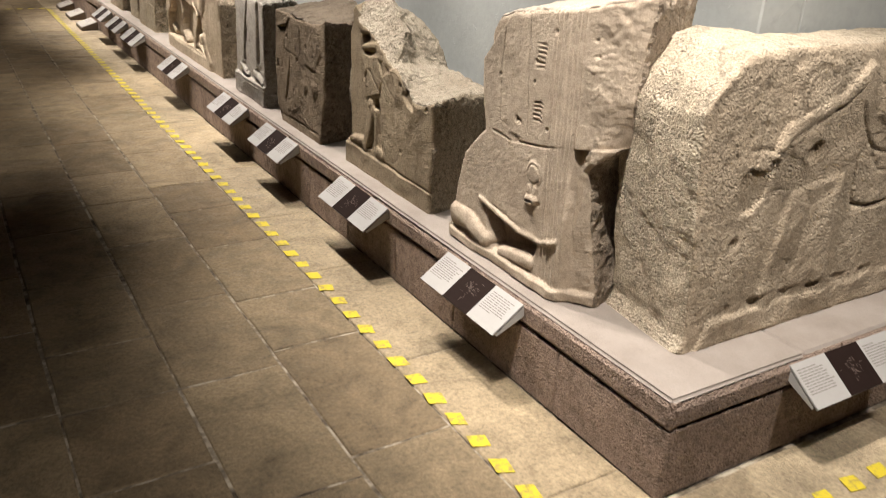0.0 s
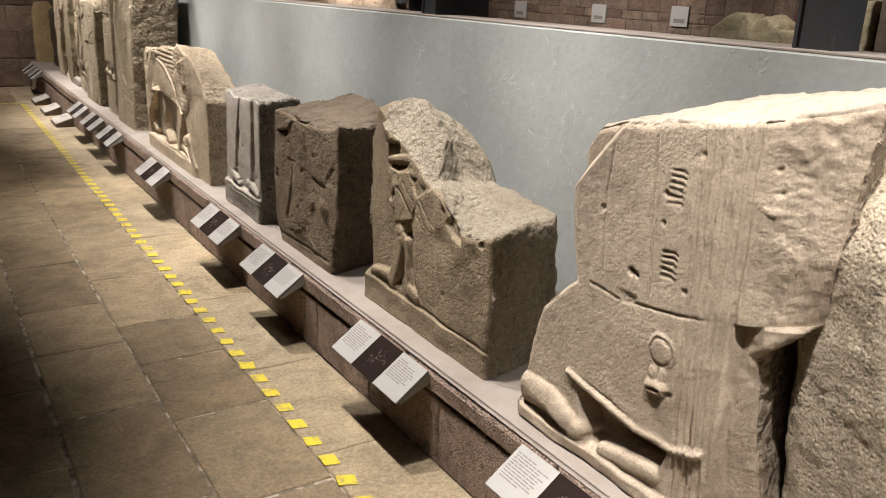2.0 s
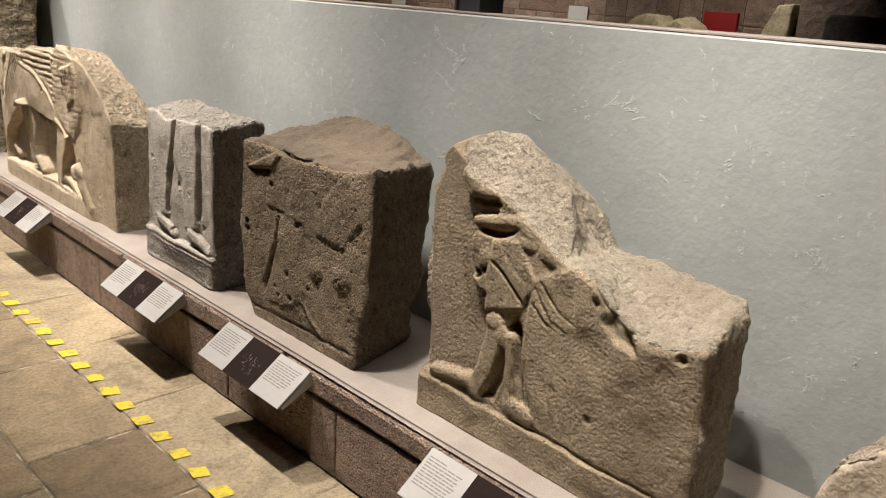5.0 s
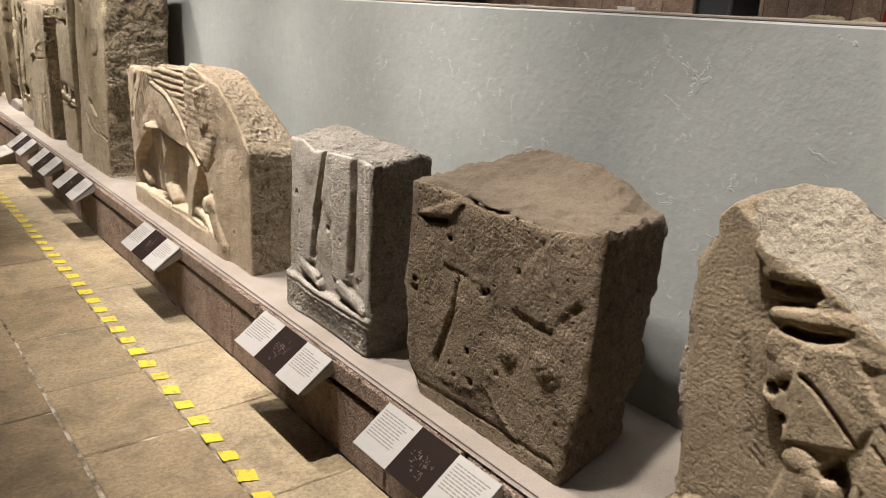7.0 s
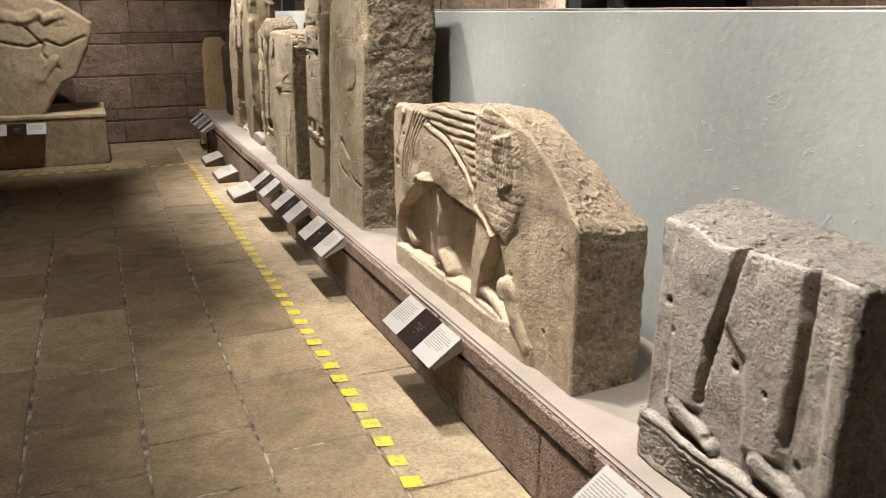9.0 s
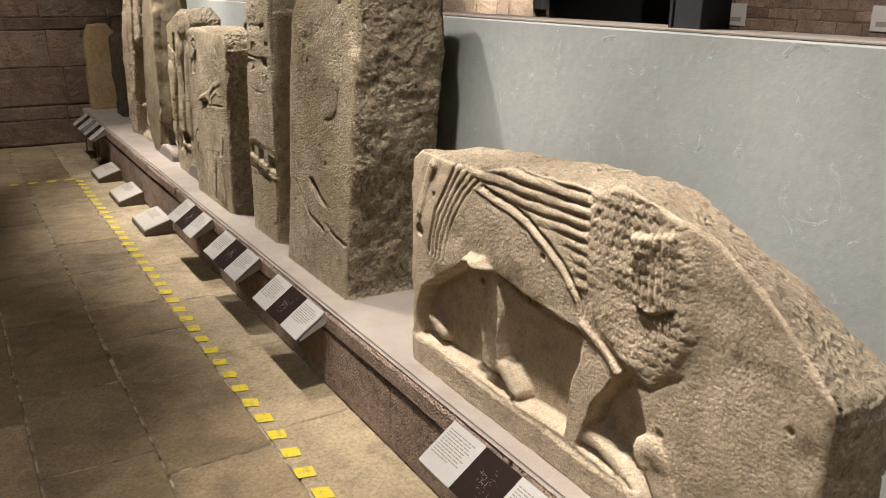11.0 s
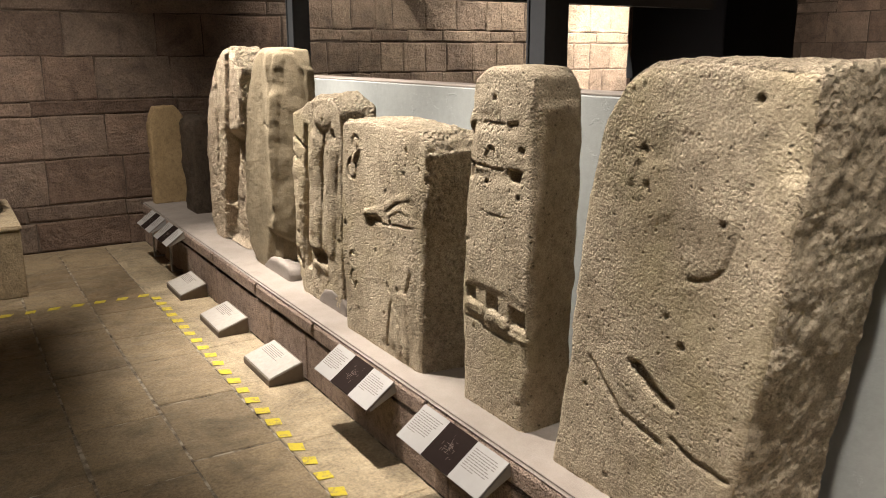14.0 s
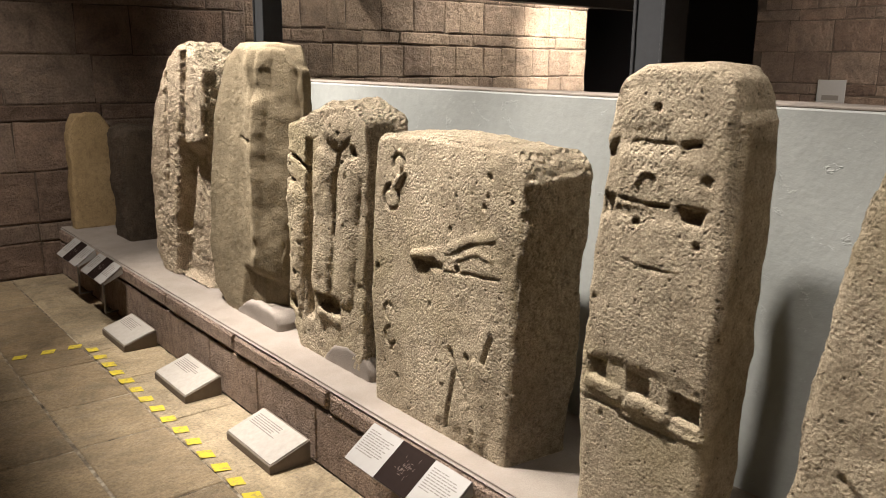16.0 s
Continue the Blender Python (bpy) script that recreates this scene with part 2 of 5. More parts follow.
def glow(name, c, strength):
    m = bpy.data.materials.new(name)
    m.use_nodes = True
    b = m.node_tree.nodes["Principled BSDF"]
    b.inputs["Base Color"].default_value = (0.8, 0.8, 0.8, 1)
    b.inputs["Emission Color"].default_value, b.inputs["Emission Strength"].default_value = (*c, 1), strength
    return m


M["tube"] = glow("fluorescent_tube", (1.0, 0.93, 0.82), 28)

# ---- builders ----


def mesh_of(name, bm, material, smooth=False):
    me = bpy.data.meshes.new(name)
    bm.to_mesh(me)
    bm.free()
    me.materials.append(material)
    if smooth:
        me.polygons.foreach_set("use_smooth", [True] * len(me.polygons))
    return me


def part(name, bm, material, parent, label="", smooth=False):
    ob = new(name, mesh_of(name, bm, material, smooth))
    ob.parent = parent
    return tagged(ob, label)


def thing(name, bm, material, label, category, group="", kind="", smooth=False):
    return tagged(new(name, mesh_of(name, bm, material, smooth)), label, category, group, kind)


def empty(name, at, label, category, group="", kind=""):
    ob = new(name)
    ob.location = at
    return tagged(ob, label, category, group, kind)


def box(x0, x1, y0, y1, z0, z1, bevel=0.0, bm=None, segments=1):
    bm = bm or bmesh.new()
    made = bmesh.ops.create_cube(bm, size=1.0)["verts"]
    for v in made:
        v.co = Vector(((x0 + x1) / 2 + v.co.x * (x1 - x0), (y0 + y1) / 2 + v.co.y * (y1 - y0), (z0 + z1) / 2 + v.co.z * (z1 - z0)))
    if bevel:
        edges = list({e for v in made for e in v.link_edges})
        bmesh.ops.bevel(bm, geom=edges, offset=bevel, segments=segments, affect="EDGES", clamp_overlap=True)
    return bm


def rod(a, b, r, sides=10, bm=None):
    bm = bm or bmesh.new()
    a, b = Vector(a), Vector(b)
    m = Matrix.Translation((a + b) / 2) @ (b - a).to_track_quat("Z", "Y").to_matrix().to_4x4()
    bmesh.ops.create_cone(bm, cap_ends=True, segments=sides, radius1=r, radius2=r, depth=(b - a).length, matrix=m)
    return bm


def lattice_noise(p, scale, seed=0, octaves=3, gain=0.5):
    """Value noise of points p (n, 3), in -1..1, features about 1 / scale metres wide."""
    out, amp, total = np.zeros(len(p)), 1.0, 0.0
    for o in range(octaves):
        q = p * scale * 2 ** o + 17.3 * (seed + o)
        i = np.floor(q).astype(np.int64)
        f = q - i
        f = f * f * (3 - 2 * f)
        acc = np.zeros(len(p))
        for dx in (0, 1):
            for dy in (0, 1):
                for dz in (0, 1):
                    h = (i[:, 0] + dx) * 374761393 + (i[:, 1] + dy) * 668265263 + (i[:, 2] + dz) * 2147483647 + seed * 974711
                    h = (h ^ (h >> 13)) * 1274126177
                    h = ((h ^ (h >> 16)) & 0xFFFF) / 32767.5 - 1
                    acc += h * (f[:, 0] if dx else 1 - f[:, 0]) * (f[:, 1] if dy else 1 - f[:, 1]) * (f[:, 2] if dz else 1 - f[:, 2])
        out += amp * acc
        total += amp
        amp *= gain
    return out / total


def curve(points, x):
    xs, ys = zip(*points)
    return np.interp(x, xs, ys)


def smoothstep(a, b, x):
    t = np.clip((x - a) / (b - a), 0, 1)
    return t * t * (3 - 2 * t)


class Relief:
    """Carving on a face: u to the right, v up, in metres; height out of the face."""

    def __init__(self, u, v):
        self.u, self.v, self.h = u, v, np.zeros_like(u)

    def away(self, points):
        """Distance to a polyline, and how far along it the nearest place is."""
        best, along = np.full_like(self.u, 9.0), np.zeros_like(self.u)
        steps = len(points) - 1
        for k in range(steps):
            (au, av), (bu, bv) = points[k], points[k + 1]
            du, dv = bu - au, bv - av
            t = np.clip(((self.u - au) * du + (self.v - av) * dv) / max(du * du + dv * dv, 1e-9), 0, 1)
            d = np.hypot(self.u - au - t * du, self.v - av - t * dv)
            along = np.where(d < best, (k + t) / steps, along)
            best = np.minimum(best, d)
        return best, along

    def limb(self, points, r0, r1=None, height=0.02, base=0.0):
        d, t = self.away(points)
        r = r0 + ((r0 if r1 is None else r1) - r0) * t
        x = np.clip(d / r, 0, 1)
        h = base + height * np.clip(1 - x ** 3, 0, 1) ** 0.75
        self.h = np.where(x < 1, np.maximum(self.h, h), self.h)

    def groove(self, points, width=0.008, depth=0.008):
        d, _ = self.away(points)
        self.h -= depth * smoothstep(width, width * 0.3, d)

    def ridge(self, points, width=0.01, height=0.008):
        d, _ = self.away(points)
        self.h += height * smoothstep(width, width * 0.3, d)

    def inside(self, points):
        n, hit = len(points), np.zeros(self.u.shape, bool)
        for k in range(n):
            (au, av), (bu, bv) = points[k], points[(k + 1) % n]
            cross = (av > self.v) != (bv > self.v)
            hit ^= cross & (self.u < (bu - au) * (self.v - av) / ((bv - av) or 1e-9) + au)
        return hit

    def plate(self, points, height, soft=0.012, add=False):
        d, _ = self.away([*points, points[0]])
        s = smoothstep(-soft, soft, np.where(self.inside(points), d, -d))
        self.h = self.h + height * s if add else np.where(s > 0, np.maximum(self.h, height * s) if height > 0 else self.h * (1 - s) + height * s, self.h)

    def pit(self, u, v, r, depth):
        d = np.hypot(self.u - u, self.v - v)
        self.h -= depth * smoothstep(r, r * 0.4, d)

    def knob(self, u, v, ru, rv, height):
        d = np.hypot((self.u - u) / ru, (self.v - v) / rv)
        self.h = np.where(d < 1, np.maximum(self.h, height * np.clip(1 - d * d, 0, 1) ** 0.9), self.h)


def carved_block(width, depth, top, left=((0, 0),), right=None, top_back=None, back_left=0.0, back_right=0.0, cell=0.009, carve=None,
                 rounding=0.025, rough=(0.010, 0.006), side_rough=0.010, seed=1, pits=12, lean=0.0, front=None, gain=1.0):
    """Mesh data (points in u, w, v) of a worn stone. left and right: offsets of the edges by height; top: heights from left to right."""
    right = right or [(0, width)]
    top_back = top_back or top
    high = max(h for _, h in top)
    deepest = max(d for _, d in depth) if isinstance(depth, (list, tuple)) else depth
    na, nb, nc = max(int(width / cell), 8), max(int(high / cell), 8), max(int(deepest / max(cell, 0.009)), 5)
    pts, quads, off = [], [], 0
    ids = []
    faces = (("w", 0), ("w", 1), ("a", 0), ("a", 1), ("b", 0), ("b", 1))
    for axis, end in faces:
        if axis == "w":
            i, j = np.meshgrid(np.arange(na + 1), np.arange(nb + 1), indexing="ij")
            k = np.full_like(i, end * nc)
        elif axis == "a":
            j, k = np.meshgrid(np.arange(nb + 1), np.arange(nc + 1), indexing="ij")
            i = np.full_like(j, end * na)
        else:
            i, k = np.meshgrid(np.arange(na + 1), np.arange(nc + 1), indexing="ij")
            j = np.full_like(i, end * nb)
        idx = np.arange(i.size).reshape(i.shape) + off
        q = np.stack([idx[:-1, :-1], idx[1:, :-1], idx[1:, 1:], idx[:-1, 1:]], -1).reshape(-1, 4)
        flip = (axis == "w" and end == 1) or (axis == "a" and end == 0) or (axis == "b" and end == 0)
        if axis == "b":
            q = q[:, ::-1] if end == 0 else q
        else:
            q = q[:, ::-1] if flip else q
        quads.append(q)
        ids.append(np.stack([i.ravel(), j.ravel(), k.ravel()], -1))
        off += i.size
    ids, quads = np.concatenate(ids), np.concatenate(quads)
    key = ids[:, 0] + (na + 1) * (ids[:, 1] + (nb + 1) * ids[:, 2])
    uniq, first, inv = np.unique(key, return_index=True, return_inverse=True)
    ids, quads = ids[first], inv.reshape(-1)[quads]
    a, b, c = ids[:, 0] / na, ids[:, 1] / nb, ids[:, 2] / nc
    t0, t1 = curve(top, a), curve(top_back, a)
    v = b * (t0 + (t1 - t0) * c)
    ul, ur = curve(left, v) + back_left * c, curve(right, v) + back_right * c
    u = ul + a * (ur - ul)
    dep = curve(depth, a) if isinstance(depth, (list, tuple)) else depth
    w = c * dep
    p0 = np.stack([u, w, v], -1)
    # rounded, chipped edges
    chip = 1 + 0.65 * lattice_noise(p0, 9, seed + 5, 3)
    r = rounding * np.clip(chip, 0.15, 2.2)
    high_v = t0 + (t1 - t0) * c
    r = np.minimum(r, 0.45 * dep)
    core = np.stack([np.clip(u, ul + r, ur - r), np.clip(w, r, dep - r), np.minimum(v, high_v - r)], -1)
    out = np.stack([u, w, v], -1) - core
    out *= (r / np.maximum(np.linalg.norm(out, axis=1), 1e-6))[:, None]
    u, w, v = (core + out).T
    # the carving on the front
    at_front = c == 0
    sway = 0.0035
    relief = Relief(u + sway * lattice_noise(p0, 30, seed + 43, 2), v + sway * lattice_noise(p0, 30, seed + 44, 2))
    if carve:
        carve(relief)
        wear = np.clip(0.85 + 0.75 * lattice_noise(p0, 9, seed + 41, 2), 0.3, 1.25)
        relief.h *= 1 + (wear - 1) * smoothstep(-0.03, -0.01, relief.h)
        relief.h *= np.where(relief.h > 0, gain, 0.3 + 0.7 * gain)
    rng = np.random.RandomState(seed)
    for _ in range(pits):
        relief.pit(rng.uniform(0.05, width - 0.05), rng.uniform(0.05, high - 0.05), rng.uniform(0.006, 0.016), rng.uniform(0.006, 0.016))
    w -= np.clip(relief.h, -0.6 * deepest, 0.1) * (1 - c)
    if front:
        w += front(u, v) * (1 - c)
    # weathered surface
    p = np.stack([u, w, v], -1)
    amp = np.where(at_front, 1.0, 1.0 + side_rough / max(rough[0], 1e-4))
    crumb = np.where(at_front, 1.0, 1.0 + side_rough / max(rough[1], 1e-4))
    n1 = np.stack([lattice_noise(p0, 6, seed + s, 2) for s in (11, 12, 13)], -1)
    n2 = np.stack([lattice_noise(p0, 28, seed + s, 3, 0.6) for s in (21, 22, 23)], -1)
    fade = np.clip(v / 0.03, 0, 1)[:, None]
    n3 = lattice_noise(p0, 75, seed + 31, 2, 0.6)
    p[:, 1] += np.where(at_front, n3 * rough[1] * 0.5, 0)
    p = p + fade * (n1 * (rough[0] * amp)[:, None] + n2 * (rough[1] * crumb)[:, None] * 0.7)
    p[:, 1] += lean * p[:, 2]
    return p, quads, na * nb, na * nc


def stone(name, origin, facing, block, material, label, category="stone relief", group="stone reliefs on the plinth", sides=None, top=None, broken=None):
    """facing 'x': the carved face looks to -x; 'y': to -y."""
    p, quads, carved, upper = block
    me = bpy.data.meshes.new(name)
    if facing == "x":
        co = np.stack([p[:, 1], -p[:, 0], p[:, 2]], -1)
    else:
        co = np.stack([p[:, 0], p[:, 1], p[:, 2]], -1)
    me.from_pydata(co.tolist(), [], quads.tolist())
    me.materials.append(material)
    if sides:
        me.materials.append(sides)
        me.materials.append(top or sides)
        me.polygons.foreach_set("material_index", [0] * carved + [1] * (len(quads) - carved - upper) + [2] * upper)
        if broken:
            mid = p[quads[:carved]].mean(axis=1)
            hit = broken(mid[:, 0], mid[:, 2])
            me.polygons.foreach_set("material_index", np.concatenate([np.where(hit, 2, 0), np.full(len(quads) - carved - upper, 1), np.full(upper, 2)]).astype(np.int32))
    me.polygons.foreach_set("use_smooth", [True] * len(me.polygons))
    bm = bmesh.new()
    bm.from_mesh(me)
    bmesh.ops.recalc_face_normals(bm, faces=bm.faces)
    bm.to_mesh(me)
    bm.free()
    ob = new(name, me)
    ob.location = origin
    return tagged(ob, label, category, group)


BASE = 0.36       # top of the plinth
FRONT = 1.72      # its front edge
PART = 2.30       # front of the grey partition
END = 14.55       # the end wall

# ---- large structure ----
floor = thing("floor", box(-3.2, 11.2, -3.0, 16.2, -0.2, -0.004), M["mortar"], "worn brownish stone slab floor with pale joints", "floor", kind="structure")
ceiling = thing("ceiling", box(-3.2, 11.2, -3.0, 16.2, CEILING, CEILING + 0.2), M["ceiling"], "dark painted ceiling", "ceiling", kind="structure")
wall_west = thing("wall_west", box(-3.4, -3.2, -3.0, END + 0.3, -0.2, CEILING), M["ashlar"], "plain reddish stone wall", "wall", kind="structure")
wall_south = thing("wall_south", box(-3.2, 9.25, -3.2, -3.0, -0.2, CEILING), M["ashlar"], "plain reddish stone wall", "wall", kind="structure")
wall_north = thing("wall_north", box(-3.2, 7.52, END + 0.014, END + 0.33, -0.2, CEILING), M["wall_mortar"], "reddish ashlar wall of large squared blocks", "wall", kind="structure")
wall_aisle = thing("wall_aisle", box(8.956, 9.25, -3.0, 13.3, -0.2, CEILING), M["wall_mortar"], "reddish ashlar wall of the far aisle", "wall", kind="structure")

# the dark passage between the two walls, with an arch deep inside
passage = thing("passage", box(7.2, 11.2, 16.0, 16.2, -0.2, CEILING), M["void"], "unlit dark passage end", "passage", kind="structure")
# side boxes share the end's near-black colour, painted in place of shade
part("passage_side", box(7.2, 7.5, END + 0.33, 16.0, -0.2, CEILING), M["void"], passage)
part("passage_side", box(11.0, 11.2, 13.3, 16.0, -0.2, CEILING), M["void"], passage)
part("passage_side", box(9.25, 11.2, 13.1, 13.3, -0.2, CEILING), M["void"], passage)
bm = bmesh.new()
for k in range(14):
    a0, a1 = math.pi * k / 14, math.pi * (k + 1) / 14
    vs = [bm.verts.new((7.75 + r * math.cos(a), y, 1.30 + r * math.sin(a))) for a in (a0, a1) for r in (0.66, 0.80) for y in (15.5, 15.7)]
    for q in ((0, 2, 6, 4), (1, 5, 7, 3), (0, 4, 5, 1), (2, 3, 7, 6)):
        bm.faces.new([vs[i] for i in q])
part("arch", bm, M["steel"], passage, "dark arched door surround")
part("arch_infill", box(7.5, 8.75, 15.75, 15.8, -0.2, 2.4), M["ashlar_pale"], passage, "dim stone behind the arch")

# plinth: a core, face blocks, coping stones and a gritty top
plinth = thing("plinth", box(FRONT + 0.03, 2.50, 1.57, END, 0.0, 0.345), M["mortar"], "long low andesite plinth with a marble-grit top", "plinth", kind="structure")
part("end_core", box(2.50, 4.0, 1.57, 2.3, 0.0, 0.345), M["mortar"], plinth)
part("grit_top", box(FRONT + 0.003, PART + 0.03, 1.538, END, 0.340, BASE, 0.012, segments=3), M["grit"], plinth, "pale gritty marble-dust topping")
part("grit_top", box(PART + 0.03, 4.0, 1.545, 1.95, 0.340, BASE, 0.010), M["grit"], plinth, "pale gritty marble-dust topping")

# partition
partition = thing("partition", box(PART, PART + 0.2, 1.95, 12.95, 0.3, 1.492, 0.006), M["plaster"], "low grey plastered partition behind the reliefs", "partition", kind="structure")
part("return_panel", box(PART + 0.2, 4.0, 1.95, 2.12, 0.3, 1.492, 0.006), M["plaster"], partition)
part("capping", box(PART + 0.004, PART + 0.196, 1.96, 12.94, 1.492, 1.500, 0.002), M["grit"], partition, "thin white capping with worn plaster edge")


def steel_column(x, y, z0):
    """A boxed steel section with a recessed web on two sides."""
    col = empty("steel_column", (x, y, z0), "charcoal painted steel column above the partition", "column", "steel columns", "structure")
    h = CEILING - z0
    part("flange", box(-0.06, 0.06, -0.06, -0.048, 0, h, 0.002), M["steel"], col)
    part("flange", box(-0.06, 0.06, 0.048, 0.06, 0, h, 0.002), M["steel"], col)
    part("web", box(-0.052, 0.052, -0.048, 0.048, 0, h), M["steel"], col)
    return col


for y in (2.48, 4.43, 7.08, 9.75, 12.4):
    steel_column(PART + 0.1, y, 1.497)

beam = thing("ceiling_beam", box(3.55, 7.1, 12.92, 13.06, 2.07, 2.27, 0.004), M["steel"], "dark painted steel beam above the partition", "beam", kind="structure")

# ---- carved stones ----


def arc(cu, cv, r, a0, a1, n=6, squash=1.0):
    return [(cu + r * math.cos(radians(a0 + (a1 - a0) * k / n)), cv + squash * r * math.sin(radians(a0 + (a1 - a0) * k / n))) for k in range(n + 1)]


def carve_beast(r):
    r.knob(0.52, 0.56, 0.38, 0.14, 0.016)
    r.knob(0.24, 0.52, 0.18, 0.18, 0.014)
    # sunken ground below the belly and behind the foreleg
    belly = [(0.09, 0.285), (0.20, 0.355), (0.33, 0.435), (0.42, 0.478), (0.53, 0.462), (0.64, 0.442), (0.79, 0.428), (0.885, 0.42)]
    r.plate([*belly, (0.88, 0.34), (0.855, 0.28), (0.84, 0.11), (0.05, 0.10), (0.05, 0.2)], -0.070, 0.006)
    r.plate([(0.90, 0.11), (0.94, 0.24), (1.015, 0.355), (1.055, 0.388), (1.08, 0.356), (1.12, 0.29), (1.15, 0.19), (1.16, 0.09)], -0.070, 0.006)
    r.plate([(0.335, 0.445), (0.39, 0.488), (0.46, 0.495), (0.520, 0.45), (0.545, 0.34), (0.522, 0.25), (0.540, 0.16), (0.440, 0.15), (0.438, 0.22), (0.412, 0.30), (0.375, 0.365)], 0.066, 0.009, add=True)
    r.groove([(0.475, 0.44), (0.485, 0.36), (0.468, 0.26)], 0.010, 0.008)
    r.limb([(0.475, 0.165), (0.54, 0.175), (0.61, 0.125)], 0.032, 0.030, 0.056, base=-0.060)
    r.limb([(0.10, 0.175), (0.17, 0.140)], 0.026, 0.030, 0.040, base=-0.066)
    r.limb([(0.86, 0.14), (0.95, 0.14), (1.04, 0.115), (1.12, 0.07)], 0.036, 0.026, 0.050, base=-0.060)
    for u, v in ((0.60, 0.105), (0.19, 0.085), (1.08, 0.075)):
        r.groove([(u - 0.01, v + 0.02), (u + 0.03, v + 0.005)], 0.006, 0.008)
        r.groove([(u - 0.02, v), (u + 0.02, v - 0.012)], 0.006, 0.008)
    r.limb([(1.16, 0.22), (1.20, 0.14), (1.28, 0.06)], 0.05, 0.03, 0.025)
    r.plate([(-0.1, 0.095), (1.32, 0.075), (1.32, -0.1), (-0.1, -0.1)], 0.010, 0.008)
    # bars of the far wing, cut off by the sweep of the near one
    sweep = [(0.295, 0.745), (0.39, 0.706), (0.50, 0.692), (0.645, 0.666), (0.74, 0.619), (0.813, 0.57), (0.867, 0.518), (0.88, 0.467)]
    for k in range(9):
        v = 0.795 - 0.031 * k
        u0 = float(np.interp(-v, [-0.745, -0.706, -0.666, -0.619, -0.57, -0.518], [0.33, 0.42, 0.645, 0.74, 0.813, 0.86])) + 0.018
        r.limb([(u0, v - 0.004), (0.885, v)], 0.0105, 0.0105, 0.005)
        r.groove([(u0, v - 0.019), (0.885, v - 0.0155)], 0.005, 0.003)
    r.groove(sweep, 0.007, 0.011)
    r.ridge([(u - 0.004, v - 0.018) for u, v in sweep], 0.010, 0.006)
    # feathers of the near wing
    for k in range(5):
        d = k / 4
        a, b, c = (0.305 + 0.11 * d, 0.73 - 0.03 * d), (0.17 + 0.10 * d, 0.585), (0.155 + 0.085 * d, 0.425 - 0.01 * d)
        bend = [tuple((1 - t) ** 2 * a[m] + 2 * t * (1 - t) * b[m] + t * t * c[m] for m in (0, 1)) for t in (0, 0.2, 0.4, 0.6, 0.8, 1.0)]
        r.limb(bend, 0.0105, 0.010, 0.006)
        if k < 4:
            r.groove([(u + 0.013, v) for u, v in bend], 0.005, 0.005)
    r.groove([(0.28, 0.735), (0.182, 0.58), (0.14, 0.425)], 0.008, 0.010)
    # tail tuft at the edge
    r.limb([(0.15, 0.71), (0.10, 0.62), (0.075, 0.55)], 0.020, 0.024, 0.010)
    r.pit(0.07, 0.48, 0.026, 0.018)
    # mane: a low swelling of small scales with hanging locks
    mane = [(0.885, 0.83), (1.0, 0.86), (1.17, 0.79), (1.213, 0.70), (1.227, 0.545), (1.20, 0.45), (1.133, 0.385), (1.03, 0.405), (0.92, 0.48), (0.89, 0.6)]
    r.plate(mane, 0.014, 0.018, add=True)
    for row in range(14):
        for col in range(13):
            u, v = 0.90 + 0.027 * col + 0.0135 * (row % 2), 0.415 + 0.030 * row
            if r_in(u, v, mane):
                r.groove(arc(u, v, 0.0135, 195, 345, 3), 0.0040, 0.0026)
    r.plate([(1.04, 0.72), (1.165, 0.755), (1.18, 0.59), (1.115, 0.555), (1.06, 0.565)], 0.016, 0.006, add=True)
    for k in range(6):
        u = 1.055 + 0.021 * k
        r.groove([(u - 0.008, 0.72 + 0.006 * k), (u, 0.65), (u + 0.008, 0.570)], 0.005, 0.013)
    r.groove([(1.053, 0.560), (1.114, 0.550), (1.174, 0.583)], 0.008, 0.006)
    r.ridge([(0.888, 0.445), (0.956, 0.414), (1.036, 0.365), (1.099, 0.312), (1.14, 0.19)], 0.014, 0.018)
    r.groove([(0.955, 0.43), (1.03, 0.395), (1.13, 0.375), (1.21, 0.44)], 0.010, 0.006)
    r.plate([(1.24, 1.2), (1.9, 1.2), (1.9, -0.2), (1.34, -0.2), (1.25, 0.4)], -0.012, 0.03, add=True)


def r_in(u, v, points):
    hit = False
    for k in range(len(points)):
        (au, av), (bu, bv) = points[k], points[(k + 1) % len(points)]
        if (av > v) != (bv > v) and u < (bu - au) * (v - av) / (bv - av) + au:
            hit = not hit
    return hit


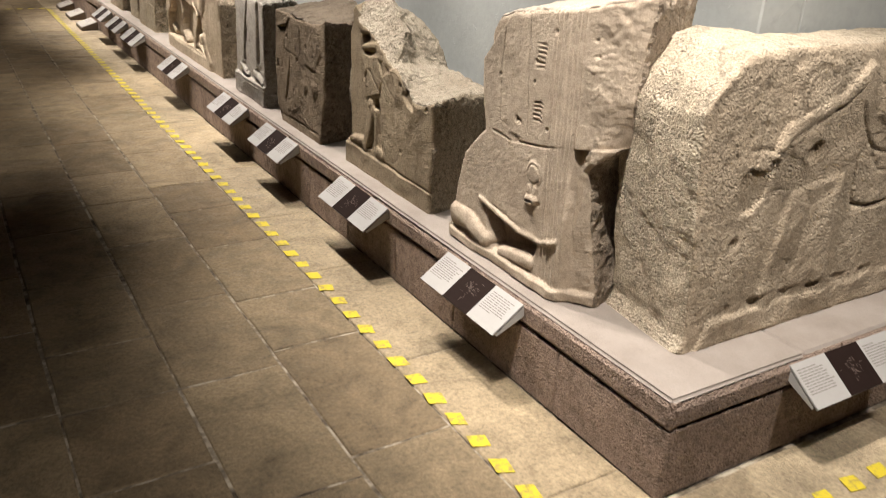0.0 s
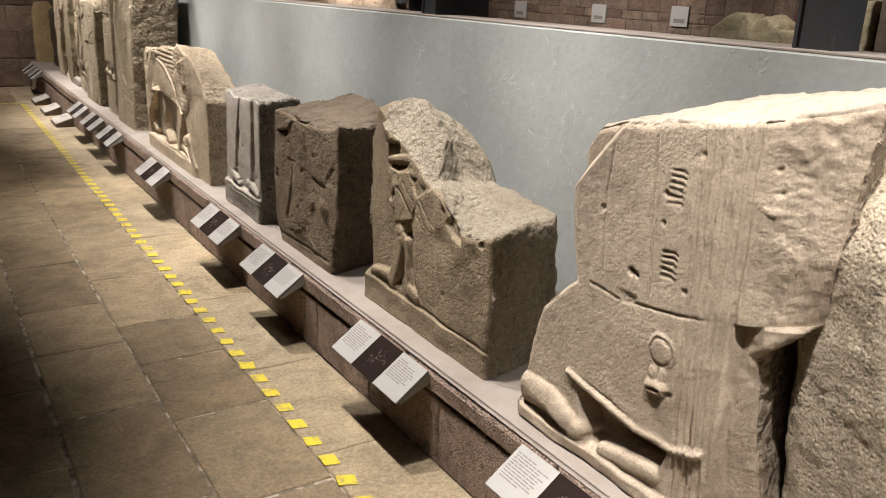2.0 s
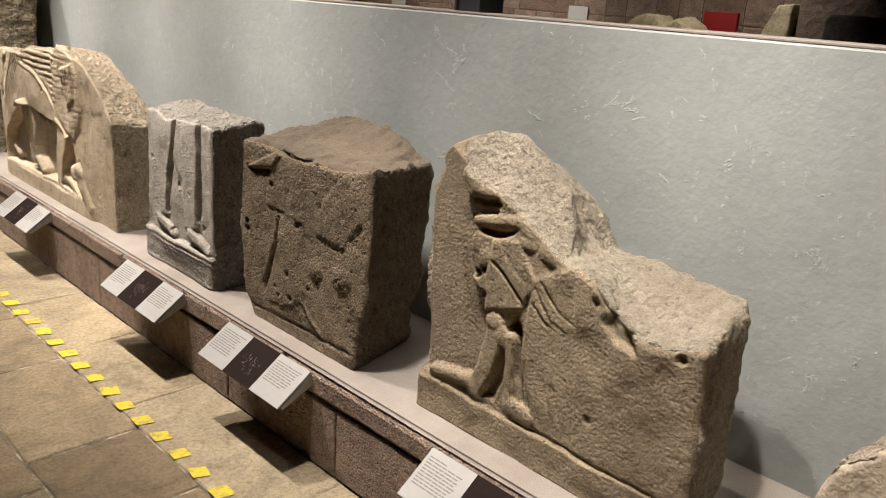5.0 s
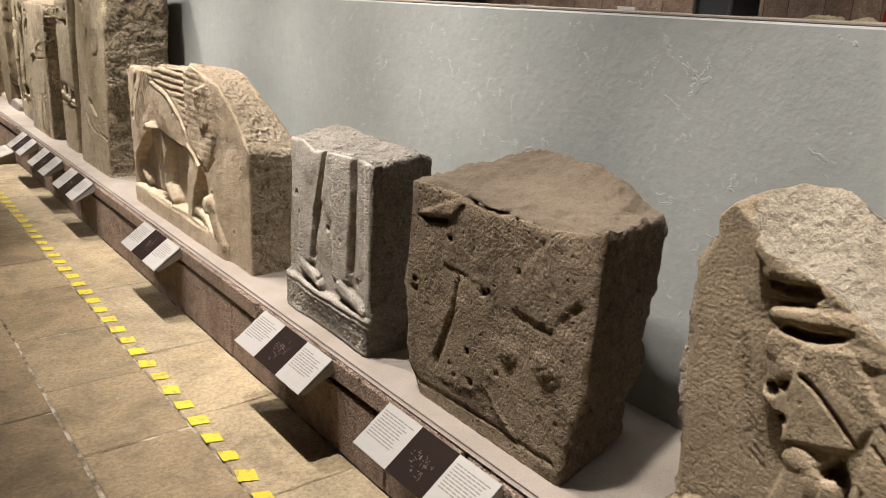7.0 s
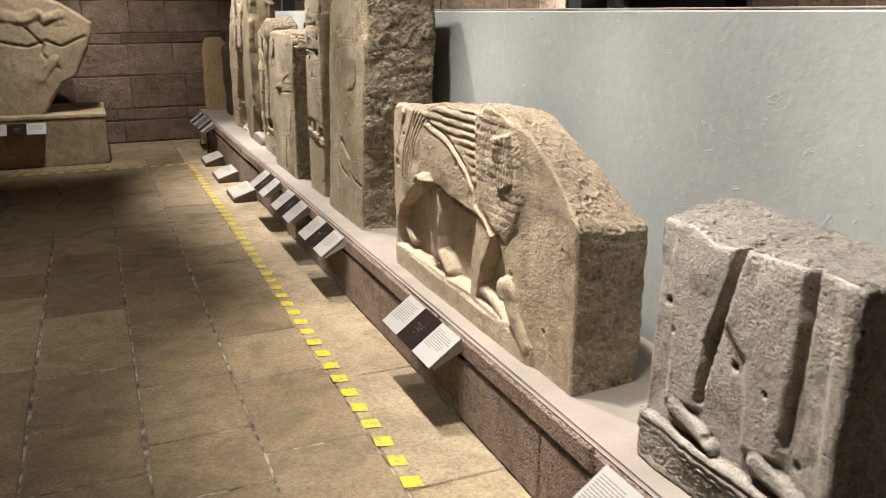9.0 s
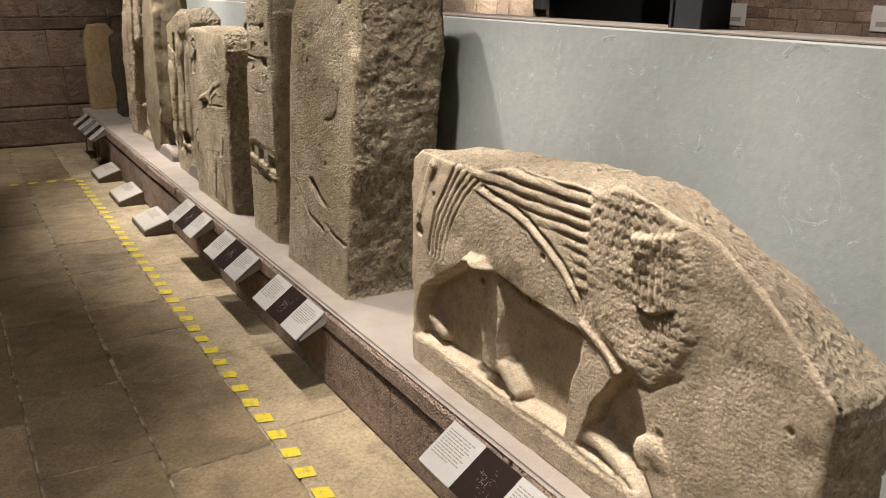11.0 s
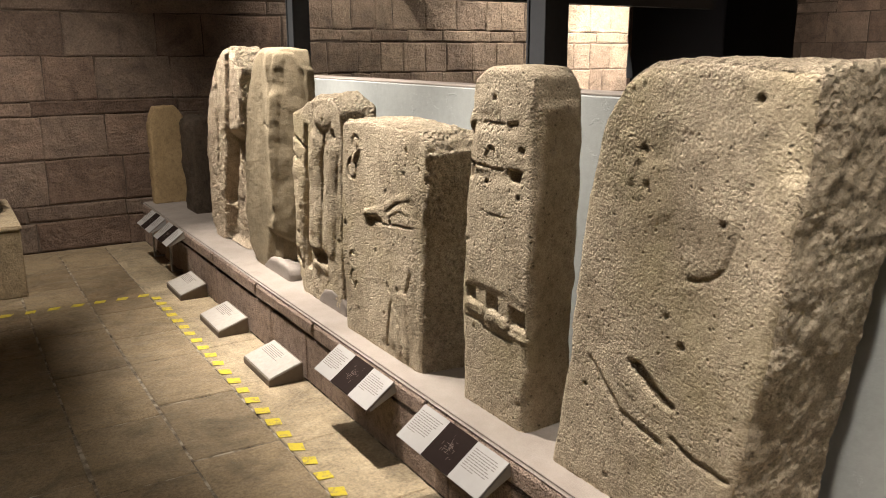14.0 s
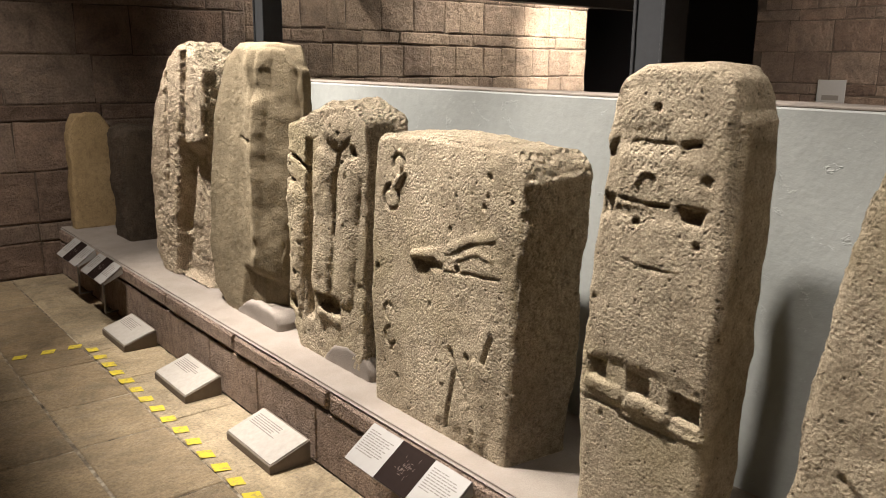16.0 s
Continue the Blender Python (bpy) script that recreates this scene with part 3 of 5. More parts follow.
def carve_horned(r):
    r.plate([(0.063, 0.565), (0.15, 0.60), (0.25, 0.648), (0.275, 0.635), (0.217, 0.585), (0.14, 0.572)], 0.020, 0.005)
    r.groove([(0.063, 0.555), (0.14, 0.562), (0.215, 0.575)], 0.007, 0.012)
    r.groove([(0.262, 0.65), (0.33, 0.638), (0.379, 0.642), (0.44, 0.652), (0.494, 0.665)], 0.010, 0.014)
    r.plate([(0.21, 0.585), (0.26, 0.630), (0.385, 0.630), (0.398, 0.43), (0.30, 0.44), (0.20, 0.455)], 0.008, 0.012)
    r.pit(0.315, 0.51, 0.022, 0.008)
    r.ridge([(0.394, 0.605), (0.402, 0.43), (0.399, 0.359)], 0.009, 0.008)
    r.limb([(0.20, 0.458), (0.302, 0.447), (0.398, 0.437)], 0.012, 0.010, 0.010)
    r.groove([(0.20, 0.440), (0.302, 0.426), (0.398, 0.418)], 0.007, 0.012)
    r.plate([(0.262, 0.425), (0.392, 0.415), (0.400, 0.15), (0.30, 0.10), (0.19, 0.09), (0.215, 0.20), (0.245, 0.32)], 0.007, 0.010)
    r.plate([(0.262, 0.425), (0.252, 0.415), (0.222, 0.30), (0.155, 0.15), (0.165, 0.12), (0.205, 0.20), (0.245, 0.31)], -0.022, 0.007)
    # a bird with spread wings and two rosettes
    r.plate([(0.478, 0.410), (0.49, 0.47), (0.53, 0.55), (0.572, 0.593), (0.62, 0.640), (0.68, 0.63), (0.715, 0.50), (0.66, 0.450), (0.635, 0.402), (0.60, 0.407), (0.53, 0.407)], 0.012, 0.012)
    r.groove([(0.478, 0.398), (0.532, 0.392), (0.594, 0.390), (0.624, 0.386), (0.652, 0.432), (0.712, 0.482)], 0.009, 0.004)
    r.groove([(0.575, 0.60), (0.60, 0.54), (0.625, 0.50)], 0.014, 0.010)
    r.knob(0.475, 0.285, 0.038, 0.040, 0.020)
    r.groove(arc(0.475, 0.285, 0.020, 140, 400), 0.005, 0.008)
    r.knob(0.622, 0.295, 0.052, 0.048, 0.024)
    r.groove(arc(0.622, 0.295, 0.028, 160, 420), 0.006, 0.010)
    r.groove([(0.59, 0.28), (0.64, 0.31)], 0.006, 0.007)
    r.ridge([(0.405, 0.20), (0.41, 0.149), (0.45, 0.099), (0.523, 0.055)], 0.012, 0.012)
    r.groove([(0.06, 0.055), (0.084, 0.040), (0.332, 0.052), (0.569, 0.048), (0.66, 0.055)], 0.010, 0.012)


def carve_legs(r):
    r.plate([(0.03, 0.75), (0.56, 0.75), (0.56, 0.135), (0.03, 0.135)], -0.016, 0.012)
    r.plate([(0.09, 0.75), (0.31, 0.75), (0.25, 0.45), (0.20, 0.22), (0.09, 0.20), (0.11, 0.40), (0.08, 0.55)], 0.018, 0.014, add=True)
    r.knob(0.19, 0.58, 0.070, 0.075, 0.016)
    r.limb([(0.13, 0.195), (0.20, 0.180), (0.27, 0.155)], 0.030, 0.018, 0.024, base=-0.010)
    r.plate([(0.330, 0.75), (0.49, 0.75), (0.475, 0.45), (0.46, 0.22), (0.36, 0.20), (0.345, 0.40), (0.27, 0.47)], 0.020, 0.014, add=True)
    r.knob(0.400, 0.56, 0.058, 0.110, 0.016)
    r.limb([(0.41, 0.190), (0.48, 0.176), (0.56, 0.150)], 0.032, 0.019, 0.026, base=-0.010)
    r.plate([(0.312, 0.685), (0.330, 0.68), (0.250, 0.42), (0.215, 0.24), (0.199, 0.24), (0.226, 0.42)], -0.070, 0.005)
    r.plate([(0.486, 0.68), (0.506, 0.68), (0.494, 0.46), (0.474, 0.26), (0.464, 0.26), (0.480, 0.46)], -0.045, 0.005)
    # guilloche band on the ledge
    r.plate([(0.0, 0.135), (0.61, 0.135), (0.61, 0.0), (0.0, 0.0)], 0.020, 0.005)
    r.groove([(0.0, 0.116), (0.61, 0.116)], 0.004, 0.008)
    for k in range(11):
        u = 0.040 + 0.053 * k
        for rad in (0.038, 0.024, 0.011):
            r.groove(arc(u, 0.060, rad, 200, 520, 10), 0.0045, 0.009)


def carve_stepping(r):
    # sunken ground left of the figure
    r.plate([(-0.2, 1.1), (0.063, 0.84), (0.099, 0.79), (0.122, 0.762), (0.136, 0.732), (0.146, 0.688), (0.17, 0.66), (0.256, 0.679), (0.26, 0.64), (0.182, 0.613), (0.193, 0.592),
             (0.183, 0.547), (0.191, 0.501), (0.189, 0.457), (0.227, 0.421), (0.248, 0.387), (0.255, 0.346), (0.251, 0.316), (0.231, 0.232), (0.212, 0.125), (-0.2, 0.120)], -0.034, 0.006)
    for k in range(26):
        u, v = 0.105 + 0.003 * k + 0.010 * (k % 2), 0.56 - 0.010 * k
        r.groove([(u, v), (u + 0.018, v - 0.010)], 0.004, 0.004)
    r.plate([(0.150, 0.680), (0.183, 0.660), (0.262, 0.672), (0.280, 0.695), (0.255, 0.692), (0.19, 0.680)], -0.050, 0.005)
    for u, v, a, b, h in ((0.16, 0.74, 0.035, 0.04, 0.016), (0.20, 0.715, 0.05, 0.03, 0.018), (0.25, 0.72, 0.04, 0.025, 0.014), (0.31, 0.70, 0.05, 0.03, 0.016), (0.38, 0.66, 0.05, 0.05, 0.014), (0.45, 0.60, 0.05, 0.04, 0.014), (0.37, 0.60, 0.03, 0.02, 0.012)):
        r.knob(u, v, a, b, h)
    r.limb([(0.191, 0.622), (0.26, 0.638), (0.333, 0.652)], 0.013, 0.016, 0.012)
    r.plate([(0.205, 0.592), (0.271, 0.590), (0.320, 0.616), (0.325, 0.624), (0.27, 0.613), (0.212, 0.606)], -0.030, 0.005)
    r.knob(0.200, 0.565, 0.022, 0.030, 0.014)
    r.knob(0.225, 0.530, 0.022, 0.030, 0.012)
    r.pit(0.206, 0.478, 0.018, 0.050)
    r.pit(0.232, 0.494, 0.012, 0.040)
    r.pit(0.231, 0.425, 0.013, 0.045)
    r.plate([(0.256, 0.584), (0.34, 0.605), (0.413, 0.506), (0.371, 0.423), (0.248, 0.387), (0.247, 0.499)], 0.014, 0.006)
    r.groove([(0.265, 0.526), (0.32, 0.490), (0.376, 0.438)], 0.006, 0.012)
    for k in range(6):
        r.groove([(0.285 + 0.014 * k, 0.590 - 0.002 * k), (0.325 + 0.013 * k, 0.525 - 0.006 * k)], 0.0045, 0.005)
    r.knob(0.284, 0.362, 0.036, 0.030, 0.024)
    r.plate([(0.318, 0.345), (0.330, 0.364), (0.345, 0.398), (0.362, 0.395), (0.374, 0.368), (0.362, 0.338)], -0.050, 0.006)
    r.limb([(0.298, 0.330), (0.270, 0.225), (0.238, 0.135)], 0.040, 0.032, 0.018)
    r.plate([(0.318, 0.300), (0.334, 0.285), (0.328, 0.22), (0.298, 0.135), (0.262, 0.130), (0.298, 0.215)], -0.034, 0.008)
    r.limb([(0.346, 0.335), (0.347, 0.257), (0.353, 0.130)], 0.017, 0.015, 0.016)
    r.plate([(0.366, 0.37), (0.380, 0.36), (0.384, 0.27), (0.415, 0.144), (0.400, 0.135), (0.368, 0.26)], -0.028, 0.005)
    r.limb([(0.37, 0.140), (0.43, 0.132)], 0.032, 0.028, 0.030)
    r.limb([(0.06, 0.132), (0.15, 0.142), (0.22, 0.150)], 0.018, 0.030, 0.050, base=-0.034)
    # robe of the second figure with engraved folds
    r.plate([(0.404, 0.515), (0.43, 0.530), (0.56, 0.60), (1.2, 0.62), (1.2, 0.09), (0.45, 0.11), (0.392, 0.30), (0.392, 0.40)], 0.012, 0.006)
    for a in ([(0.415, 0.493), (0.468, 0.423), (0.522, 0.407)], [(0.409, 0.451), (0.45, 0.415), (0.484, 0.404)], [(0.43, 0.515), (0.49, 0.455), (0.535, 0.44)],
              [(0.402, 0.361), (0.405, 0.254), (0.436, 0.142)], [(0.428, 0.296), (0.445, 0.21), (0.474, 0.125)], [(0.469, 0.261), (0.485, 0.21), (0.515, 0.140)], [(0.50, 0.25), (0.545, 0.13)]):
        r.groove(a, 0.006, 0.006)
    r.plate([(0.515, 0.70), (1.2, 0.70), (1.2, 0.09), (0.578, 0.10), (0.572, 0.206)], 0.007, 0.004, add=True)
    r.plate([(-0.2, 0.11), (1.2, 0.09), (1.2, -0.1), (-0.2, -0.1)], 0.030, 0.006)
    r.pit(0.60, 0.515, 0.014, 0.012)
    r.plate([(0.640, 0.505), (0.70, 0.47), (0.72, 0.43), (0.66, 0.44), (0.625, 0.475)], -0.014, 0.010)


def head_edge(u):
    return np.interp(u, [0.05, 0.15, 0.28, 0.40, 0.50, 0.62], [0.81, 0.735, 0.70, 0.63, 0.575, 0.60])


def broken_head(u, v):
    """The rough rock above the striding figure falls back towards the partition."""
    edge = head_edge(u)
    back = np.clip((v - edge) / 0.16, 0, 1)
    p = np.stack([u, v, 0 * u], -1)
    rocky = smoothstep(edge - 0.03, edge + 0.02, v) * smoothstep(0.08, 0.16, u)
    return 0.15 * back ** 0.8 + rocky * (0.014 * lattice_noise(p, 16, 51, 4, 0.65) + 0.006)


def two_planes(u, v):
    """The stele bends back beyond its ridge."""
    return 0.16 * np.clip((u - 0.50) / 0.26, 0, 1)


def carve_torso(r):
    r.groove([(0.26, 0.517), (0.359, 0.505), (0.43, 0.515), (0.531, 0.529), (0.648, 0.549), (0.72, 0.566)], 0.005, 0.006)
    r.plate([(0.36, 0.53), (0.43, 0.53), (0.41, 0.505), (0.37, 0.495)], -0.006, 0.006)
    # woven bands down the robe
    r.plate([(0.640, 1.2), (0.715, 1.2), (0.715, 0.57), (0.745, 0.02), (0.665, 0.02), (0.648, 0.56)], 0.010, 0.004)
    for k in range(7):
        d = 0.024 * k
        r.groove([(0.575 + d, 1.1), (0.580 + d * 0.95, 0.77), (0.592 + d * 0.9, 0.56), (0.615 + d * 0.85, 0.05)], 0.0075, 0.007)
    r.groove([(0.44, 1.0), (0.455, 0.75), (0.47, 0.56)], 0.004, 0.005)
    r.groove([(0.30, 0.90), (0.285, 0.75), (0.30, 0.56)], 0.004, 0.004)
    for u, v, n in ((0.495, 0.872, 6), (0.495, 0.675, 5)):
        for k in range(n):
            r.groove([(u, v - 0.015 * k), (u + 0.036, v - 0.015 * k + 0.004)], 0.0045, 0.005)
            r.pit(u + 0.042, v - 0.015 * k, 0.005, 0.006)
    r.pit(0.575, 0.925, 0.010, 0.012)
    r.pit(0.40, 0.590, 0.013, 0.022)
    r.pit(0.418, 0.586, 0.011, 0.018)
    # broken surface beside the bands, and a small fist
    r.knob(0.770, 0.838, 0.028, 0.012, 0.012)
    # tassel of a disc and two drops
    r.knob(0.530, 0.425, 0.046, 0.050, 0.018)
    r.groove(arc(0.530, 0.425, 0.036, 0, 360, 14), 0.004, 0.010)
    r.limb([(0.515, 0.372), (0.515, 0.355)], 0.014, 0.014, 0.014)
    r.limb([(0.545, 0.375), (0.545, 0.358)], 0.014, 0.014, 0.014)
    r.limb([(0.512, 0.325), (0.548, 0.332)], 0.022, 0.022, 0.026)
    r.groove([(0.512, 0.320), (0.548, 0.327)], 0.006, 0.016)
    # hem above the hollow that shows the feet
    r.ridge([(0.21, 0.232), (0.34, 0.205), (0.48, 0.187), (0.60, 0.187), (0.69, 0.222)], 0.016, 0.018)
    r.groove([(0.21, 0.240), (0.48, 0.196), (0.60, 0.196), (0.69, 0.230)], 0.004, 0.010)
    r.plate([(0.24, 0.205), (0.36, 0.185), (0.48, 0.168), (0.58, 0.168), (0.56, 0.115), (0.36, 0.055), (0.30, 0.06)], -0.095, 0.008)
    r.limb([(0.04, 0.105), (0.15, 0.115), (0.26, 0.075)], 0.050, 0.038, 0.040)
    r.groove([(0.10, 0.07), (0.24, 0.06)], 0.006, 0.012)
    r.limb([(0.37, 0.060), (0.45, 0.075), (0.55, 0.085)], 0.024, 0.034, 0.050, base=-0.03)
    r.plate([(0.0, 0.045), (0.85, 0.045), (0.85, 0.0), (0.0, 0.0)], 0.035, 0.008)


def broken_side(u, v):
    """The torso stone breaks away beside its bands, above and below the crack, and along its upper corner."""
    crack = np.interp(u, [0.70, 0.85, 1.0], [0.566, 0.59, 0.67])
    facet = 0.45 * np.clip(u - 0.735, 0, 1) + 0.55 * np.clip(u - 0.83 - 0.15 * (v - 0.8), 0, 1)
    under = 0.30 * np.clip(0.74 - v, 0, 1) * np.clip((u - 0.76) / 0.10, 0, 1)
    lower = 0.030 * smoothstep(0.715, 0.735, u) + 0.60 * np.clip(u - 0.78 + 0.20 * (0.5 - v), 0, 1)
    corner = 0.9 * np.clip((v - 0.765) - 1.15 * (u - 0.165), 0, 0.05)
    p = np.stack([u, v, 0 * u], -1)
    crumble = 0.020 * lattice_noise(p, 11, 77, 4, 0.6) * smoothstep(0.72, 0.80, u)
    return np.where(v > crack, facet + under, lower) + corner + crumble


def carve_corner(r):
    # a head and shoulder between two raised arms, worn shallow
    r.plate([(0.30, 0.90), (0.40, 0.93), (0.52, 0.90), (0.53, 0.66), (0.44, 0.60), (0.34, 0.64)], 0.012, 0.010)
    r.groove(arc(0.42, 0.83, 0.075, 20, 250), 0.007, 0.010)
    r.groove(arc(0.42, 0.83, 0.045, 40, 200), 0.005, 0.006)
    r.plate([(0.26, 0.63), (0.31, 0.73), (0.42, 0.775), (0.56, 0.815), (0.66, 0.90), (0.70, 0.88), (0.60, 0.785), (0.44, 0.735), (0.34, 0.69), (0.30, 0.62)], 0.018, 0.006)
    r.groove([(0.27, 0.60), (0.33, 0.68), (0.44, 0.722), (0.60, 0.77), (0.69, 0.86)], 0.006, 0.012)
    r.groove([(0.17, 0.66), (0.24, 0.66), (0.30, 0.64)], 0.007, 0.014)
    r.plate([(0.40, 0.72), (0.50, 0.71), (0.52, 0.60), (0.44, 0.585), (0.39, 0.63)], 0.014, 0.008)
    r.plate(arc(0.475, 0.625, 0.038, 0, 330, 8), -0.022, 0.008)
    r.groove([(0.18, 0.60), (0.22, 0.585), (0.27, 0.58), (0.30, 0.60)], 0.008, 0.018)
    r.plate([(0.16, 0.590), (0.27, 0.578), (0.26, 0.50), (0.22, 0.455), (0.17, 0.46), (0.15, 0.52)], -0.016, 0.006)
    r.groove([(0.30, 0.52), (0.42, 0.51), (0.55, 0.53)], 0.006, 0.008)
    # the second figure, arm bent across
    r.plate([(0.76, 0.93), (0.88, 0.92), (0.90, 0.74), (0.84, 0.68), (0.77, 0.72)], 0.014, 0.010)
    r.groove(arc(0.83, 0.84, 0.060, -20, 220), 0.007, 0.010)
    r.groove([(0.68, 0.76), (0.73, 0.68), (0.80, 0.60), (0.88, 0.58)], 0.008, 0.018)
    r.groove([(0.72, 0.58), (0.735, 0.48), (0.76, 0.41), (0.84, 0.385), (0.96, 0.39)], 0.010, 0.020)
    r.groove([(0.80, 0.58), (0.86, 0.52), (0.98, 0.50)], 0.008, 0.014)
    # robe planes and the ledge below
    r.plate([(0.40, 0.50), (0.66, 0.53), (0.70, 0.14), (0.34, 0.14)], 0.012, 0.014)
    r.groove([(0.52, 0.48), (0.50, 0.30), (0.47, 0.14)], 0.010, 0.006)
    for k in range(5):
        r.plate(arc(0.34 + 0.15 * k, 0.135, 0.036, 180, 360, 6), -0.018, 0.008)
    r.plate([(0.12, 0.095), (1.3, 0.105), (1.3, 0.0), (0.08, 0.0)], 0.012, 0.010)
    r.groove([(0.22, 0.74), (0.20, 0.62)], 0.010, 0.008)
    r.pit(0.17, 0.36, 0.020, 0.022)
    r.pit(0.20, 0.12, 0.016, 0.018)


def carve_tall(r):
    r.knob(0.36, 1.14, 0.14, 0.10, 0.018)
    r.limb([(0.22, 1.06), (0.26, 1.02), (0.25, 0.96)], 0.03, 0.03, 0.016)
    r.pit(0.28, 1.035, 0.022, 0.022)
    r.groove([(0.27, 1.00), (0.25, 0.92), (0.32, 0.835), (0.39, 0.89)], 0.010, 0.010)
    r.plate([(0.27, 1.0), (0.40, 1.02), (0.42, 0.90), (0.33, 0.84), (0.255, 0.91)], 0.012, 0.015)
    r.groove([(0.36, 1.09), (0.42, 1.04), (0.50, 1.04)], 0.008, 0.008)
    r.plate([(0.36, 1.09), (0.46, 1.10), (0.55, 1.04), (0.60, 0.90), (0.56, 0.78), (0.47, 0.735), (0.42, 0.80), (0.40, 0.92)], 0.010, 0.014)
    r.groove([(0.42, 1.09), (0.52, 1.06), (0.585, 0.97), (0.60, 0.86), (0.565, 0.775), (0.52, 0.735), (0.455, 0.725)], 0.009, 0.006)
    r.plate([(0.27, 0.45), (0.31, 0.455), (0.38, 0.40), (0.44, 0.37), (0.43, 0.36), (0.35, 0.38)], -0.035, 0.010)
    r.limb([(0.22, 0.46), (0.28, 0.38), (0.35, 0.34), (0.42, 0.34)], 0.030, 0.026, 0.006)
    r.pit(0.45, 0.545, 0.016, 0.022)
    r.groove([(0.44, 0.28), (0.52, 0.25), (0.63, 0.24)], 0.010, 0.012)
    r.groove([(0.12, 0.40), (0.25, 0.28), (0.40, 0.25)], 0.014, 0.010)
    r.plate([(0.58, 1.5), (1.0, 1.5), (1.0, 0.96), (0.70, 1.02), (0.66, 1.16)], -0.035, 0.04, add=True)


def carve_narrow(r):
    r.knob(0.19, 1.13, 0.10, 0.055, 0.012)
    r.knob(0.31, 1.085, 0.045, 0.040, 0.020)
    r.knob(0.075, 1.06, 0.035, 0.045, 0.030)
    r.groove(arc(0.068, 1.06, 0.020, 40, 300), 0.006, 0.014)
    r.pit(0.085, 1.020, 0.014, 0.016)
    r.plate([(0.305, 1.060), (0.35, 1.060), (0.34, 1.038), (0.31, 1.040)], -0.014, 0.008)
    r.groove([(0.11, 1.035), (0.18, 1.055), (0.28, 1.05)], 0.010, 0.006)
    r.plate([(0.11, 1.03), (0.36, 1.03), (0.38, 0.91), (0.11, 0.88)], 0.018, 0.02)
    r.limb([(0.14, 0.945), (0.22, 0.97), (0.33, 0.955)], 0.034, 0.030, 0.016)
    r.ridge(arc(0.21, 0.95, 0.035, 0, 180), 0.008, 0.010)
    r.groove([(0.12, 0.905), (0.20, 0.90), (0.27, 0.90)], 0.008, 0.012)
    r.plate([(0.305, 0.905), (0.375, 0.905), (0.36, 0.865), (0.315, 0.87)], -0.026, 0.007)
    r.plate([(0.060, 0.91), (0.11, 0.91), (0.09, 0.85), (0.062, 0.855)], -0.034, 0.007)
    r.plate([(0.12, 0.86), (0.29, 0.86), (0.39, 0.47), (0.06, 0.47)], 0.014, 0.02)
    r.groove([(0.14, 0.752), (0.22, 0.740), (0.31, 0.742)], 0.006, 0.007)
    # hollows between the feet, and the ledge below
    r.plate([(0.050, 0.455), (0.105, 0.450), (0.105, 0.405), (0.060, 0.410)], -0.040, 0.008)
    r.plate([(0.185, 0.450), (0.250, 0.440), (0.250, 0.385), (0.190, 0.395)], -0.045, 0.008)
    r.plate([(0.320, 0.435), (0.400, 0.430), (0.400, 0.370), (0.325, 0.375)], -0.045, 0.008)
    r.limb([(0.05, 0.385), (0.15, 0.380)], 0.020, 0.022, 0.030)
    r.limb([(0.20, 0.375), (0.30, 0.365)], 0.020, 0.024, 0.030)
    r.ridge([(0.02, 0.358), (0.16, 0.360), (0.25, 0.345), (0.42, 0.335)], 0.014, 0.009)
    r.groove([(0.02, 0.335), (0.15, 0.335)], 0.007, 0.016)
    r.groove([(0.17, 0.318), (0.34, 0.310)], 0.007, 0.016)


